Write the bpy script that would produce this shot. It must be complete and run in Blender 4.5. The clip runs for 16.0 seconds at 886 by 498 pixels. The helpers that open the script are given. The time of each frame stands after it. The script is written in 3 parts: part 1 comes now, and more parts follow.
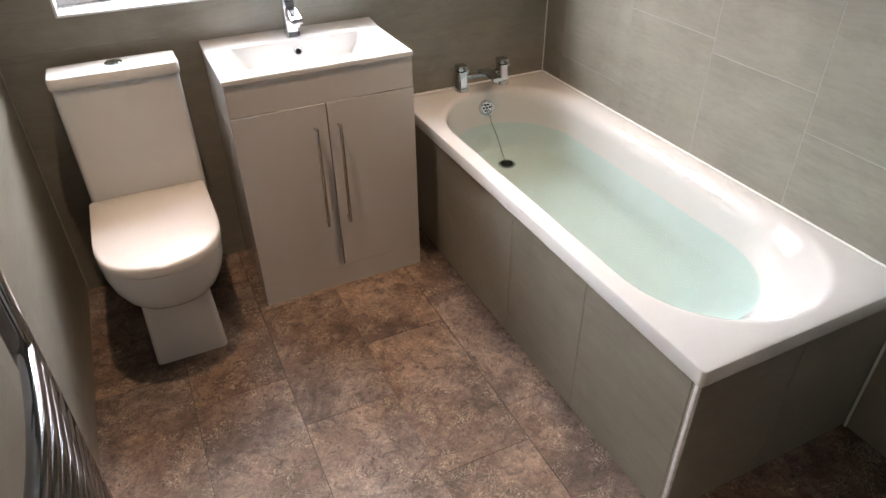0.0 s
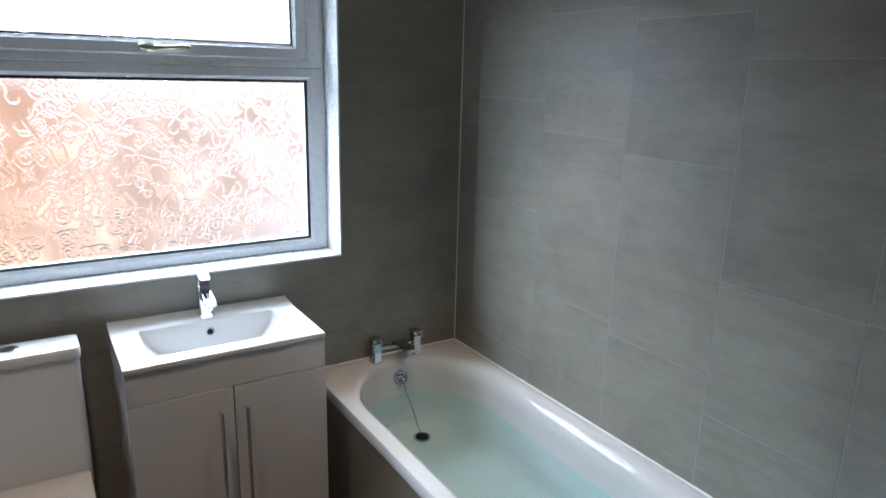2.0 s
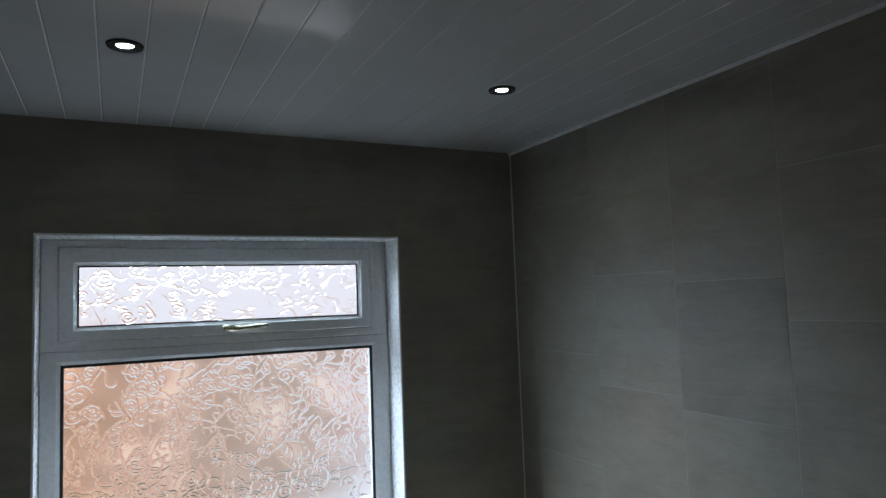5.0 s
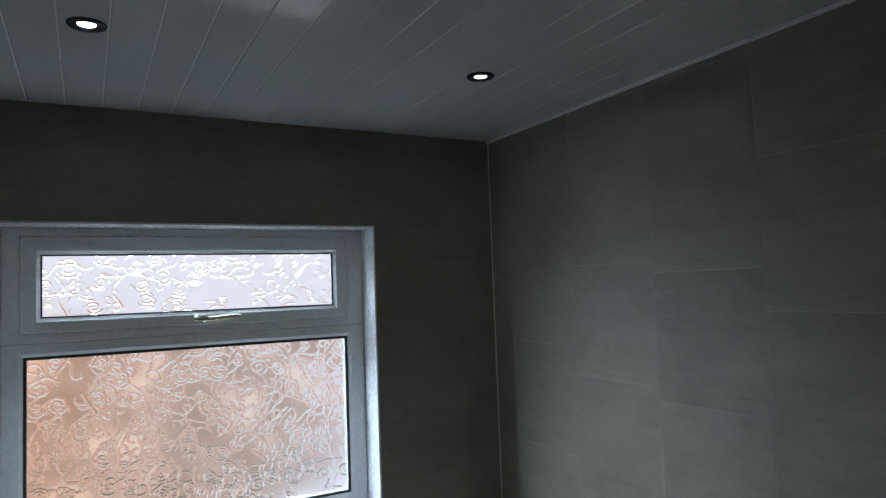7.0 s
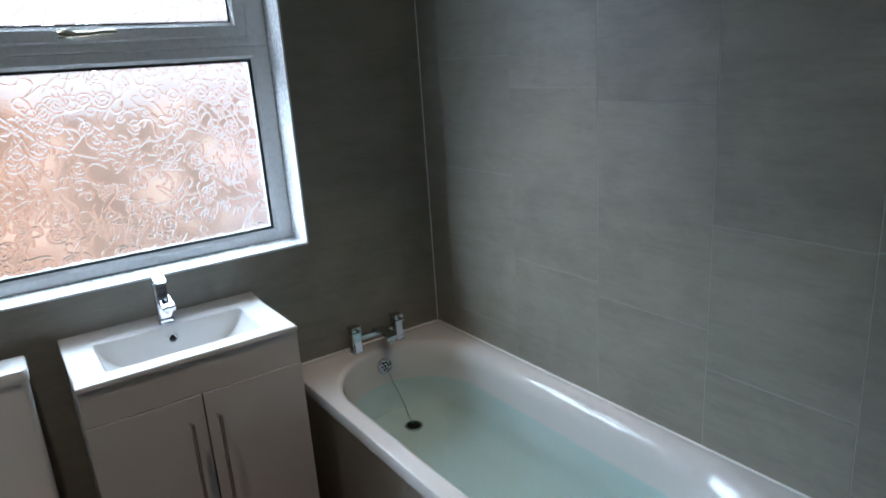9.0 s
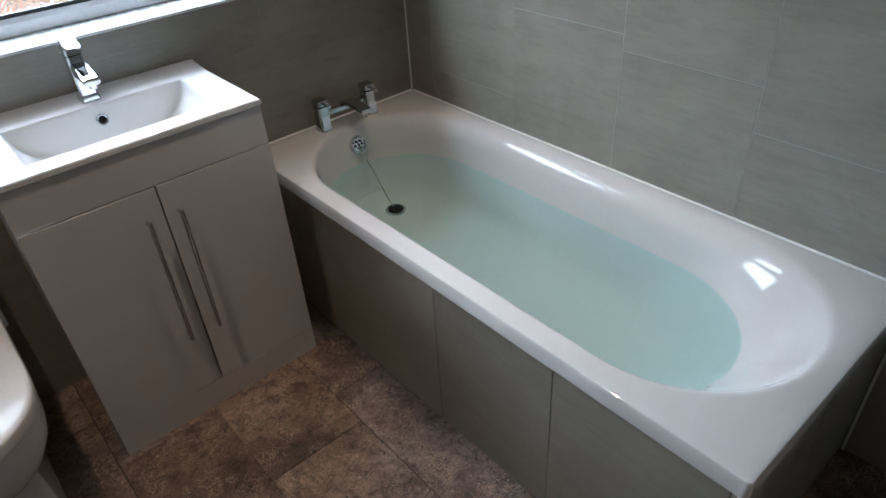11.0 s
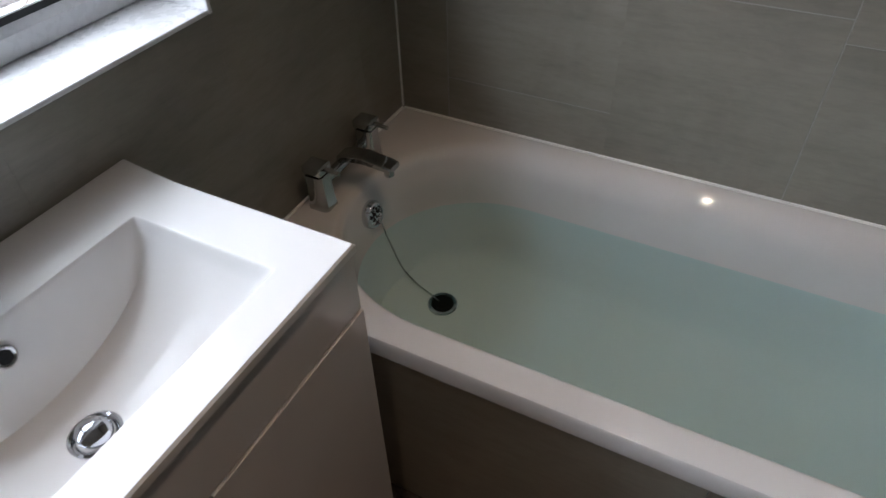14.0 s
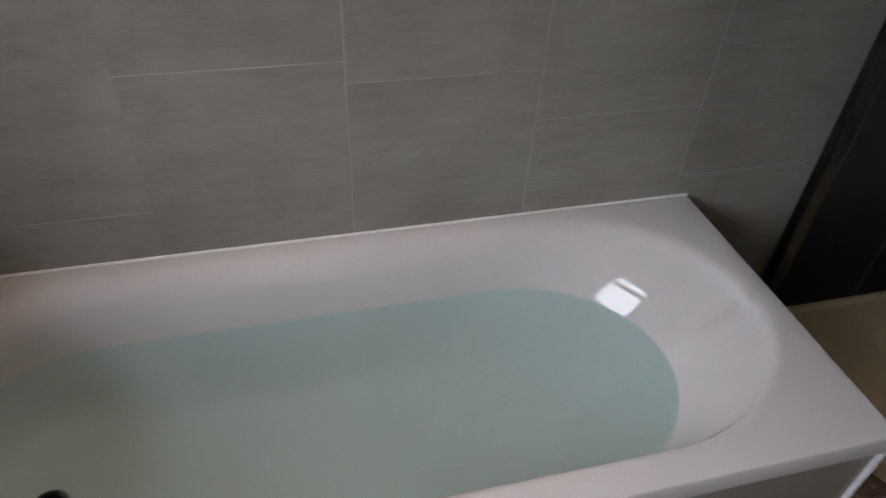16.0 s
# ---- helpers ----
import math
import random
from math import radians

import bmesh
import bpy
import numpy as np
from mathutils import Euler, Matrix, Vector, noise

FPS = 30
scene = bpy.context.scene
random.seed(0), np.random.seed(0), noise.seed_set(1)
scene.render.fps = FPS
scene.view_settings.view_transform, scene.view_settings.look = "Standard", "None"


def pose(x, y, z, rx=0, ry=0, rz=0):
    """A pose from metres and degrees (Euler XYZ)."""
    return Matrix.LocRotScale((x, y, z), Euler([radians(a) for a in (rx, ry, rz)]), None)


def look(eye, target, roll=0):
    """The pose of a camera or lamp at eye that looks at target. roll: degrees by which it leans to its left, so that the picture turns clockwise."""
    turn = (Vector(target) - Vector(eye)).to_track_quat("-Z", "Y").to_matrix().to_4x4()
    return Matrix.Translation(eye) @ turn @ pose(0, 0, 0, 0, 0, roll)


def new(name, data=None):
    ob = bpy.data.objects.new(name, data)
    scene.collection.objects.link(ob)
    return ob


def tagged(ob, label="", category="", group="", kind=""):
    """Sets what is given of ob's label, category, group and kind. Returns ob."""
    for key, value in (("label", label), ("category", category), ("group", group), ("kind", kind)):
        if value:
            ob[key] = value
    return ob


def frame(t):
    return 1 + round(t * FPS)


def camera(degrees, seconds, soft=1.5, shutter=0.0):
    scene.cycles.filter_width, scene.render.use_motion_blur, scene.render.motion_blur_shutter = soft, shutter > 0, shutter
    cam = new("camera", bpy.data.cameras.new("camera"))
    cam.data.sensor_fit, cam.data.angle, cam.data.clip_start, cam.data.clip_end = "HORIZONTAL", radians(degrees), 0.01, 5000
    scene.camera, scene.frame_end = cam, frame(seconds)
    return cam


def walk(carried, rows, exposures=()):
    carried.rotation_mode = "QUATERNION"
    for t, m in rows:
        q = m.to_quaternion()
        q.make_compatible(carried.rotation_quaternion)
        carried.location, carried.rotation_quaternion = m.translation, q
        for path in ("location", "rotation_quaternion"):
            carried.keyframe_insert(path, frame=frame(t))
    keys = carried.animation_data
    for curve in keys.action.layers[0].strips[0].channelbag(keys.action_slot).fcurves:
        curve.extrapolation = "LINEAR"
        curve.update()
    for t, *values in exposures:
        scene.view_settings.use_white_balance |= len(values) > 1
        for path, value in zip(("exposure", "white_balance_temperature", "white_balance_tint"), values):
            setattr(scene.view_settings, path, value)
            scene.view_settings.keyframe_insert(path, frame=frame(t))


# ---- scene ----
cam = camera(67.8, 16.0, shutter=0.2)

PATH = [
    (0, (-1.601, -2.356, 1.541), (-0.903, -0.872, 0.396), -0.8),
    (0.5, (-1.586, -2.349, 1.539), (-0.86, -0.882, 0.391), -1.6),
    (1, (-1.562, -2.328, 1.576), (-0.677, -0.799, 0.637), 0.6),
    (1.5, (-1.555, -2.292, 1.637), (-0.55, -0.727, 0.902), 1.6),
    (2, (-1.549, -2.321, 1.673), (-0.511, -0.688, 1.166), 1.4),
    (2.5, (-1.554, -2.349, 1.708), (-0.493, -0.679, 1.417), 1.0),
    (3, (-1.575, -2.354, 1.741), (-0.536, -0.651, 1.594), 0.3),
    (3.5, (-1.568, -2.407, 1.775), (-0.569, -0.674, 1.757), 0.8),
    (4, (-1.572, -2.413, 1.792), (-0.592, -0.671, 1.865), 0.4),
    (4.5, (-1.582, -2.413, 1.815), (-0.628, -0.66, 1.933), -0.8),
    (5, (-1.553, -2.417, 1.815), (-0.662, -0.633, 1.971), -2.1),
    (7.5, (-1.528, -2.381, 1.822), (-0.515, -0.658, 1.904), -2.0),
    (8, (-1.492, -2.366, 1.775), (-0.329, -0.739, 1.735), -2.1),
    (8.5, (-1.501, -2.266, 1.678), (-0.313, -0.679, 1.417), -3.4),
    (9, (-1.456, -2.222, 1.596), (-0.377, -0.631, 1.048), -3.9),
    (9.5, (-1.455, -2.193, 1.541), (-0.54, -0.58, 0.791), -2.8),
    (10, (-1.451, -2.161, 1.506), (-0.631, -0.59, 0.579), -3.2),
    (10.2, (-1.46, -2.125, 1.498), (-0.607, -0.606, 0.516), -2.9),
    (12.5, (-1.368, -1.264, 1.421), (-0.199, -0.322, 0.099), -4.5),
    (13, (-1.362, -1.084, 1.406), (-0.171, -0.098, 0.137), -2.4),
    (13.5, (-1.287, -0.935, 1.387), (-0.176, 0.025, 0.029), -4.6),
    (14, (-1.267, -0.789, 1.398), (0.025, -0.089, 0.041), -1.9),
    (14.5, (-1.276, -0.689, 1.406), (0.15, -0.279, 0.064), 0.8),
    (15, (-1.251, -0.685, 1.419), (0.254, -0.435, 0.125), 1.3),
    (15.5, (-1.183, -0.766, 1.414), (0.365, -0.757, 0.147), 0.7),
    (16, (-1.102, -0.791, 1.414), (0.37, -1.207, 0.125), 3.0),
]

EXPOSURES = [(0.0, 0.92, 6750, 12), (0.5, 0.85, 5700, 8), (1.0, 0.8, 5520, 8), (1.5, 0.56, 5560, 6), (2.0, 0.25, 5470, 4), (2.5, 0.1, 5610, 3), (3.0, -0.25, 5510, 0), (3.5, -0.55, 5500, 2), (5.0, -0.57, 5520, 0),
             (7.5, -0.65, 5440, 1), (9.0, -0.25, 5400, 2), (10.0, -0.25, 5450, 2), (12.5, 0.4, 5950, 12), (13.0, -0.12, 5810, 10), (13.5, -0.56, 6000, 11), (14.5, -0.94, 6200, 11), (15.5, -0.92, 6150, 11), (16.0, -0.72, 6350, 17)]
walk(cam, [(t, look(eye, target, roll)) for t, eye, target, roll in PATH], EXPOSURES)

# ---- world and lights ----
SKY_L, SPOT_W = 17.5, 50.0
world = bpy.data.worlds.new("sky")
scene.world = world
world.use_nodes = True
wn = world.node_tree
sky = wn.nodes.new("ShaderNodeTexSky")
sky.sky_type, sky.sun_disc = "NISHITA", False
sky.sun_elevation, sky.sun_rotation = radians(40), radians(200)
wn.nodes["Background"].inputs[1].default_value = 0.1
wn.links.new(sky.outputs[0], wn.nodes["Background"].inputs[0])


def spot(x, y, z):
    data = bpy.data.lights.new("downlight_lamp", "SPOT")
    data.energy, data.spot_size, data.spot_blend = SPOT_W, radians(66), 1.0
    data.shadow_soft_size, data.color = 0.02, (1.0, 0.70, 0.47)
    new("downlight_lamp", data).matrix_world = pose(x, y, z)


# ---- materials ----
def mat(name):
    m = bpy.data.materials.new(name)
    m.use_nodes = True
    return m, m.node_tree, m.node_tree.nodes["Principled BSDF"]


def node(nt, kind, **values):
    n = nt.nodes.new(kind)
    for key, value in values.items():
        if key in n.inputs:
            n.inputs[key].default_value = value
    return n


def coords(nt, scale=(1, 1, 1), rnd=0.0):
    """World-size coordinates from the object, shifted piece by piece when rnd is set."""
    tc = nt.nodes.new("ShaderNodeTexCoord")
    mp = nt.nodes.new("ShaderNodeMapping")
    mp.inputs["Scale"].default_value = scale
    nt.links.new(tc.outputs["Object"], mp.inputs["Vector"])
    if rnd is None:                  # run on across neighbouring pieces
        nt.links.new(nt.nodes.new("ShaderNodeNewGeometry").outputs["Position"], mp.inputs["Vector"])
    elif rnd:
        info = nt.nodes.new("ShaderNodeObjectInfo")
        mul = nt.nodes.new("ShaderNodeVectorMath")
        mul.operation = "SCALE"
        mul.inputs[0].default_value = (rnd, rnd * 0.7, rnd * 1.3)
        nt.links.new(info.outputs["Random"], mul.inputs["Scale"])
        nt.links.new(mul.outputs[0], mp.inputs["Location"])
    return mp.outputs[0]


def noise_tex(nt, vec, scale, detail=4.0, rough=0.55, distort=0.0):
    n = node(nt, "ShaderNodeTexNoise", Scale=scale, Detail=detail, Roughness=rough, Distortion=distort)
    nt.links.new(vec, n.inputs["Vector"])
    return n.outputs["Fac"]


def ramp(nt, fac, *stops):
    r = nt.nodes.new("ShaderNodeValToRGB")
    els = r.color_ramp.elements
    while len(els) < len(stops):
        els.new(0.5)
    for e, (p, c) in zip(els, stops):
        e.position, e.color = p, (*c, 1.0) if len(c) == 3 else c
    nt.links.new(fac, r.inputs[0])
    return r.outputs[0]


def mix(nt, a, b, fac, blend="MIX"):
    m = nt.nodes.new("ShaderNodeMix")
    m.data_type, m.blend_type = "RGBA", blend
    for sock, v in ((m.inputs[0], fac), (m.inputs[6], a), (m.inputs[7], b)):
        if hasattr(v, "is_linked"):
            nt.links.new(v, sock)
        else:
            sock.default_value = v
    return m.outputs[2]


def math2(nt, op, a, b=0.0):
    m = nt.nodes.new("ShaderNodeMath")
    m.operation = op
    for sock, v in ((m.inputs[0], a), (m.inputs[1], b)):
        if hasattr(v, "is_linked"):
            nt.links.new(v, sock)
        else:
            sock.default_value = v
    return m.outputs[0]


def bump(nt, p, height, strength, dist):
    b = node(nt, "ShaderNodeBump", Strength=strength, Distance=dist)
    nt.links.new(height, b.inputs["Height"])
    nt.links.new(b.outputs[0], p.inputs["Normal"])


def plain(name, color, rough, metal=0.0, spec=0.5, vary=0.04, wave=0.0, coat=0.0):
    """A nearly plain surface: faint mottling in colour and gloss."""
    m, nt, p = mat(name)
    v = coords(nt)
    big = noise_tex(nt, v, 5.0, 3.0)
    fine = noise_tex(nt, v, 60.0, 3.0)
    lo = [c * (1 - vary) for c in color]
    hi = [min(1.0, c * (1 + vary)) for c in color]
    nt.links.new(ramp(nt, big, (0.3, lo), (0.7, hi)), p.inputs["Base Color"])
    nt.links.new(ramp(nt, fine, (0.3, [rough * 0.85] * 3), (0.7, [min(1, rough * 1.15)] * 3)), p.inputs["Roughness"])
    p.inputs["Metallic"].default_value = metal
    p.inputs["Specular IOR Level"].default_value = spec
    p.inputs["Coat Weight"].default_value = coat
    if wave:
        bump(nt, p, big, wave, 0.01)
    return m


def tile_material(name, base, rough, shift=9.0):
    m, nt, p = mat(name)
    v = coords(nt, (1, 1, 1), shift)
    streak = noise_tex(nt, coords(nt, (2.2, 2.2, 13.0), shift), 1.6, 6.0, 0.62, 0.4)
    cloud = noise_tex(nt, v, 3.2, 5.0, 0.6, 0.6)
    grain = noise_tex(nt, v, 240.0, 2.0)
    dash = noise_tex(nt, coords(nt, (13.0, 13.0, 62.0), shift), 1.5, 5.0, 0.72, 0.5)
    c1 = ramp(nt, cloud, (0.25, [c * 0.80 for c in base]), (0.55, base), (0.8, [c * 1.16 for c in base]))
    c2 = ramp(nt, streak, (0.30, (0.88, 0.875, 0.86)), (0.52, (1, 1, 1)), (0.75, (1.07, 1.07, 1.06)))
    c = mix(nt, c1, c2, 1.0, "MULTIPLY")
    c = mix(nt, c, ramp(nt, dash, (0.30, (0.84, 0.84, 0.83)), (0.50, (1, 1, 1)), (0.72, (1.13, 1.13, 1.12))), 0.55, "MULTIPLY")
    info = nt.nodes.new("ShaderNodeObjectInfo")
    c3 = ramp(nt, info.outputs["Random"], (0.0, (0.93, 0.93, 0.93)), (1.0, (1.05, 1.05, 1.05)))
    nt.links.new(mix(nt, c, c3, 1.0 if shift else 0.0, "MULTIPLY"), p.inputs["Base Color"])
    nt.links.new(ramp(nt, streak, (0.3, [rough * 0.85] * 3), (0.7, [rough * 1.2] * 3)), p.inputs["Roughness"])
    bump(nt, p, mix(nt, streak, grain, 0.3), 0.12, 0.002)
    return m


def floor_material():
    """Brown stone-look vinyl: grey and rust clouds, dark pits, short pale scratches."""
    m, nt, p = mat("stone_vinyl")
    v = coords(nt, (1, 1, 1), 11.0)
    big = noise_tex(nt, v, 4.0, 6.0, 0.62, 0.5)
    hue = noise_tex(nt, v, 2.3, 3.0, 0.5)
    mid = noise_tex(nt, v, 26.0, 9.0, 0.78, 1.2)
    fine = noise_tex(nt, v, 150.0, 4.0, 0.8)
    c1 = ramp(nt, big, (0.30, (0.040, 0.026, 0.020)), (0.44, (0.095, 0.065, 0.049)), (0.57, (0.152, 0.110, 0.087)), (0.72, (0.26, 0.206, 0.172)))
    grey = ramp(nt, hue, (0.40, (1.04, 1.00, 0.98)), (0.62, (0.90, 0.97, 1.12)))
    c = mix(nt, c1, grey, 1.0, "MULTIPLY")
    c2 = ramp(nt, mid, (0.38, (0.34, 0.31, 0.29)), (0.49, (1.0, 1.0, 1.0)), (0.62, (1.55, 1.52, 1.46)))
    c = mix(nt, c, c2, 0.9, "MULTIPLY")
    c4 = ramp(nt, fine, (0.40, (0.62, 0.60, 0.58)), (0.52, (1.0, 1.0, 1.0)), (0.62, (1.35, 1.32, 1.28)))
    c = mix(nt, c, c4, 0.7, "MULTIPLY")
    # pale scratches: thin crests of a warped noise, kept to scattered areas
    warp = noise_tex(nt, v, 42.0, 2.0, 0.5, 2.6)
    crest = ramp(nt, warp, (0.470, (0, 0, 0)), (0.50, (1, 1, 1)), (0.530, (0, 0, 0)))
    where = ramp(nt, noise_tex(nt, v, 14.0, 3.0, 0.6), (0.45, (0, 0, 0)), (0.60, (0.95, 0.95, 0.95)))
    c = mix(nt, c, (0.46, 0.38, 0.30, 1), mix(nt, crest, where, 1.0, "MULTIPLY"))
    pits = ramp(nt, noise_tex(nt, v, 60.0, 2.0, 0.5, 1.0), (0.27, (0.9, 0.9, 0.9)), (0.36, (0, 0, 0)))
    c = mix(nt, c, (0.022, 0.014, 0.010, 1), pits)
    info = nt.nodes.new("ShaderNodeObjectInfo")
    c3 = ramp(nt, info.outputs["Random"], (0.0, (0.9, 0.88, 0.86)), (1.0, (1.1, 1.1, 1.1)))
    nt.links.new(mix(nt, c, c3, 1.0, "MULTIPLY"), p.inputs["Base Color"])
    nt.links.new(ramp(nt, mid, (0.3, [0.45] * 3), (0.7, [0.7] * 3)), p.inputs["Roughness"])
    bump(nt, p, mid, 0.25, 0.002)
    return m


def obscure_glass():
    """Pressed privacy glass: clear with a fine ripple; the curls on it are modelled."""
    m, nt, p = mat("patterned_glass")
    v = coords(nt)
    p.inputs["Base Color"].default_value = (0.97, 0.98, 0.97, 1)
    p.inputs["Transmission Weight"].default_value = 1.0
    p.inputs["Roughness"].default_value = 0.03
    p.inputs["IOR"].default_value = 1.45
    bump(nt, p, mix(nt, noise_tex(nt, v, 130.0, 2.0), noise_tex(nt, v, 35.0, 2.0), 0.5), 0.3, 0.0012)
    return m


def water_material():
    m, nt, p = mat("bath_water")
    v = coords(nt)
    p.inputs["Base Color"].default_value = (0.37, 0.635, 0.64, 1)
    p.inputs["Transmission Weight"].default_value = 1.0
    p.inputs["Roughness"].default_value = 0.0
    p.inputs["IOR"].default_value = 1.33
    bump(nt, p, noise_tex(nt, v, 7.0, 1.0), 0.06, 0.01)
    return m


def clear_glass():
    m, nt, p = mat("clear_glass")
    p.inputs["Base Color"].default_value = (0.93, 0.96, 0.95, 1)
    p.inputs["Transmission Weight"].default_value = 1.0
    p.inputs["Roughness"].default_value = 0.01
    p.inputs["IOR"].default_value = 1.45
    return m


def glow(name, color, strength):
    m, nt, p = mat(name)
    p.inputs["Base Color"].default_value = (0.8, 0.8, 0.8, 1)
    p.inputs["Emission Color"].default_value = (*color, 1)
    p.inputs["Emission Strength"].default_value = strength
    return m


HOUSE_Y = 9.0                        # distance of the house opposite
FAR_BY = (HOUSE_Y + 2.4) / 3.6


def outdoors_material():
    """Overcast sky above a brick house and garden, far out of focus, their daylight put into emission."""
    m, nt, p = mat("outdoors")
    tc = nt.nodes.new("ShaderNodeTexCoord")
    sep = nt.nodes.new("ShaderNodeSeparateXYZ")
    near = nt.nodes.new("ShaderNodeMapping")      # the house stands far off: its pattern is that much larger
    near.inputs["Location"].default_value = (-1.55 + 1.55 / FAR_BY, 0, 1.78 - 1.78 / FAR_BY)
    near.inputs["Scale"].default_value = (1 / FAR_BY, 1 / FAR_BY, 1 / FAR_BY)
    nt.links.new(tc.outputs["Object"], near.inputs["Vector"])
    at = near.outputs[0]
    nt.links.new(at, sep.inputs[0])
    soft = noise_tex(nt, at, 2.2, 2.0)
    z = math2(nt, "ADD", sep.outputs["Z"], math2(nt, "MULTIPLY", math2(nt, "SUBTRACT", soft, 0.5), 0.35))
    x = math2(nt, "ADD", sep.outputs["X"], math2(nt, "MULTIPLY", math2(nt, "SUBTRACT", soft, 0.5), 0.5))
    fx = math2(nt, "DIVIDE", math2(nt, "ADD", x, 2.2), 2.6)
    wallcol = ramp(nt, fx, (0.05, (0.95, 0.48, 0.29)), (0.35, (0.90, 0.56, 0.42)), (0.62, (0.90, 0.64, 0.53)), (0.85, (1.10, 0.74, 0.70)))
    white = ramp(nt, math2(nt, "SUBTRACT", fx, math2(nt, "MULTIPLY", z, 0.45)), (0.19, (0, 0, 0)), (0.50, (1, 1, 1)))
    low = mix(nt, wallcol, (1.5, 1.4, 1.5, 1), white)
    # random brighter patches in the glow give the glass curls contrast
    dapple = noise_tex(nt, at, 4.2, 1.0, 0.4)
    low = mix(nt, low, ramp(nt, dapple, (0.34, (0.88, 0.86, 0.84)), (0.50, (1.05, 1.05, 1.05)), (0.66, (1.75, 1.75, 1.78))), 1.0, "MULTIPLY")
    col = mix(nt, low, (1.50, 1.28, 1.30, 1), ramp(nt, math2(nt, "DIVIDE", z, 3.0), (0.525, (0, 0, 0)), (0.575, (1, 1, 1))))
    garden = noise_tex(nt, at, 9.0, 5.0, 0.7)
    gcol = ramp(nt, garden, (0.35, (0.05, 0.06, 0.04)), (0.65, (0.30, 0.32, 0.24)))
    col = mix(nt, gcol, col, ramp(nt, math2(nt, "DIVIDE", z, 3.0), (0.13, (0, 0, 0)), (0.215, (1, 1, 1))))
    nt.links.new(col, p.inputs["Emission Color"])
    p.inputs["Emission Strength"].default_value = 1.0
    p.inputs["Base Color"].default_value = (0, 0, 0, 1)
    return m


TILE = tile_material("grey_tile", (0.246, 0.230, 0.194), 0.36)
TILE_ON = tile_material("grey_tile_running_on", (0.230, 0.215, 0.181), 0.36, None)
GROUT = plain("grey_grout", (0.40, 0.39, 0.36), 0.8)
PANEL_BACK = plain("grey_joint", (0.34, 0.335, 0.31), 0.8)
DEEP_JOINT = plain("taupe_joint", (0.16, 0.155, 0.145), 0.8)
VINYL = floor_material()
FLOOR_JOINT = plain("dark_floor_joint", (0.032, 0.026, 0.022), 0.7)
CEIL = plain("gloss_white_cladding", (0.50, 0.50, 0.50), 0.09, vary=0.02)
# lighter than CEIL: the groove's highlight put into the colour
CEIL_HIGHLIGHT = plain("board_edge_highlight", (0.70, 0.70, 0.70), 0.3, vary=0.02)
UPVC = plain("white_upvc", (0.68, 0.68, 0.69), 0.28, vary=0.02)
ACRYLIC = plain("white_acrylic", (0.61, 0.598, 0.588), 0.006, spec=0.8, vary=0.015)
ACRYLIC_WET = plain("white_acrylic_under_water", (0.70, 0.687, 0.677), 0.3, spec=0.05, vary=0.015)
CERAMIC = plain("white_ceramic", (0.61, 0.605, 0.60), 0.014, vary=0.015)
SEATP = plain("white_thermoset", (0.63, 0.60, 0.58), 0.16, vary=0.015)
GLOSSW = plain("gloss_white_board", (0.52, 0.505, 0.495), 0.10, vary=0.02)
# darker than CHROME: the bath tap's dark reflections put into the colour
DIM_TAP_CHROME = plain("tap_chrome_dimmed", (0.50, 0.52, 0.53), 0.05, metal=1.0, vary=0.02)
CHROME = plain("chrome", (0.66, 0.67, 0.70), 0.06, metal=1.0, vary=0.02)
# chrome darkened so that dim room reflections sit in its colour
DIM_RAIL_CHROME = plain("radiator_chrome_dimmed", (0.40, 0.41, 0.44), 0.05, metal=1.0, vary=0.02)
DULL = plain("brushed_steel", (0.60, 0.59, 0.58), 0.22, metal=1.0)
BRASS = plain("polished_brass", (0.66, 0.61, 0.47), 0.16, metal=1.0)
# black for discs that paint the shade inside overflow and drain holes
HOLE_DARK = plain("hole_darkness", (0.010, 0.010, 0.011), 0.5, spec=0.12)
GASKET = plain("black_gasket", (0.02, 0.02, 0.02), 0.6)
SEAL = plain("white_sealant", (0.80, 0.79, 0.77), 0.35)
# black that stands in for the shaded wall inside the shower
SHOWER_SHADE = plain("black_shower_shade", (0.010, 0.010, 0.011), 0.6, spec=0.06)
# a white tray: the warm lamp light on it is put into the colour
TRAY = plain("warm_lit_tray", (0.60, 0.49, 0.31), 0.25)
PLASTER = plain("painted_plaster", (0.34, 0.335, 0.32), 0.7)
OBSCURE = obscure_glass()
WATER = water_material()
GLASS = clear_glass()
BULB = glow("lit_bulb", (1.0, 0.90, 0.74), 190.0)
OUTDOORS = outdoors_material()
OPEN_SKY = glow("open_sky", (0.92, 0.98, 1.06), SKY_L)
DARK_METAL = plain("dark_chrome", (0.10, 0.10, 0.11), 0.18, metal=1.0)


# ---- building helpers ----
def link(name, bm, material, smooth=False, parent=None, label="", up=False):
    me = bpy.data.meshes.new(name)
    bmesh.ops.recalc_face_normals(bm, faces=bm.faces)
    if up:
        bm.normal_update()
        bmesh.ops.reverse_faces(bm, faces=[f for f in bm.faces if f.normal.z < 0])
    bm.to_mesh(me)
    bm.free()
    for f in me.polygons:
        f.use_smooth = smooth
    if smooth:
        me.set_sharp_from_angle(angle=radians(42))
    me.materials.append(material)
    ob = new(name, me)
    ob.parent = parent
    if label:
        ob["label"] = label
    return ob


def part(name, bm, material, parent, label="", smooth=False):
    return link(name, bm, material, smooth, parent, label)


def thing(name, label, category, group="", kind=""):
    return tagged(new(name), label, category, group, kind)


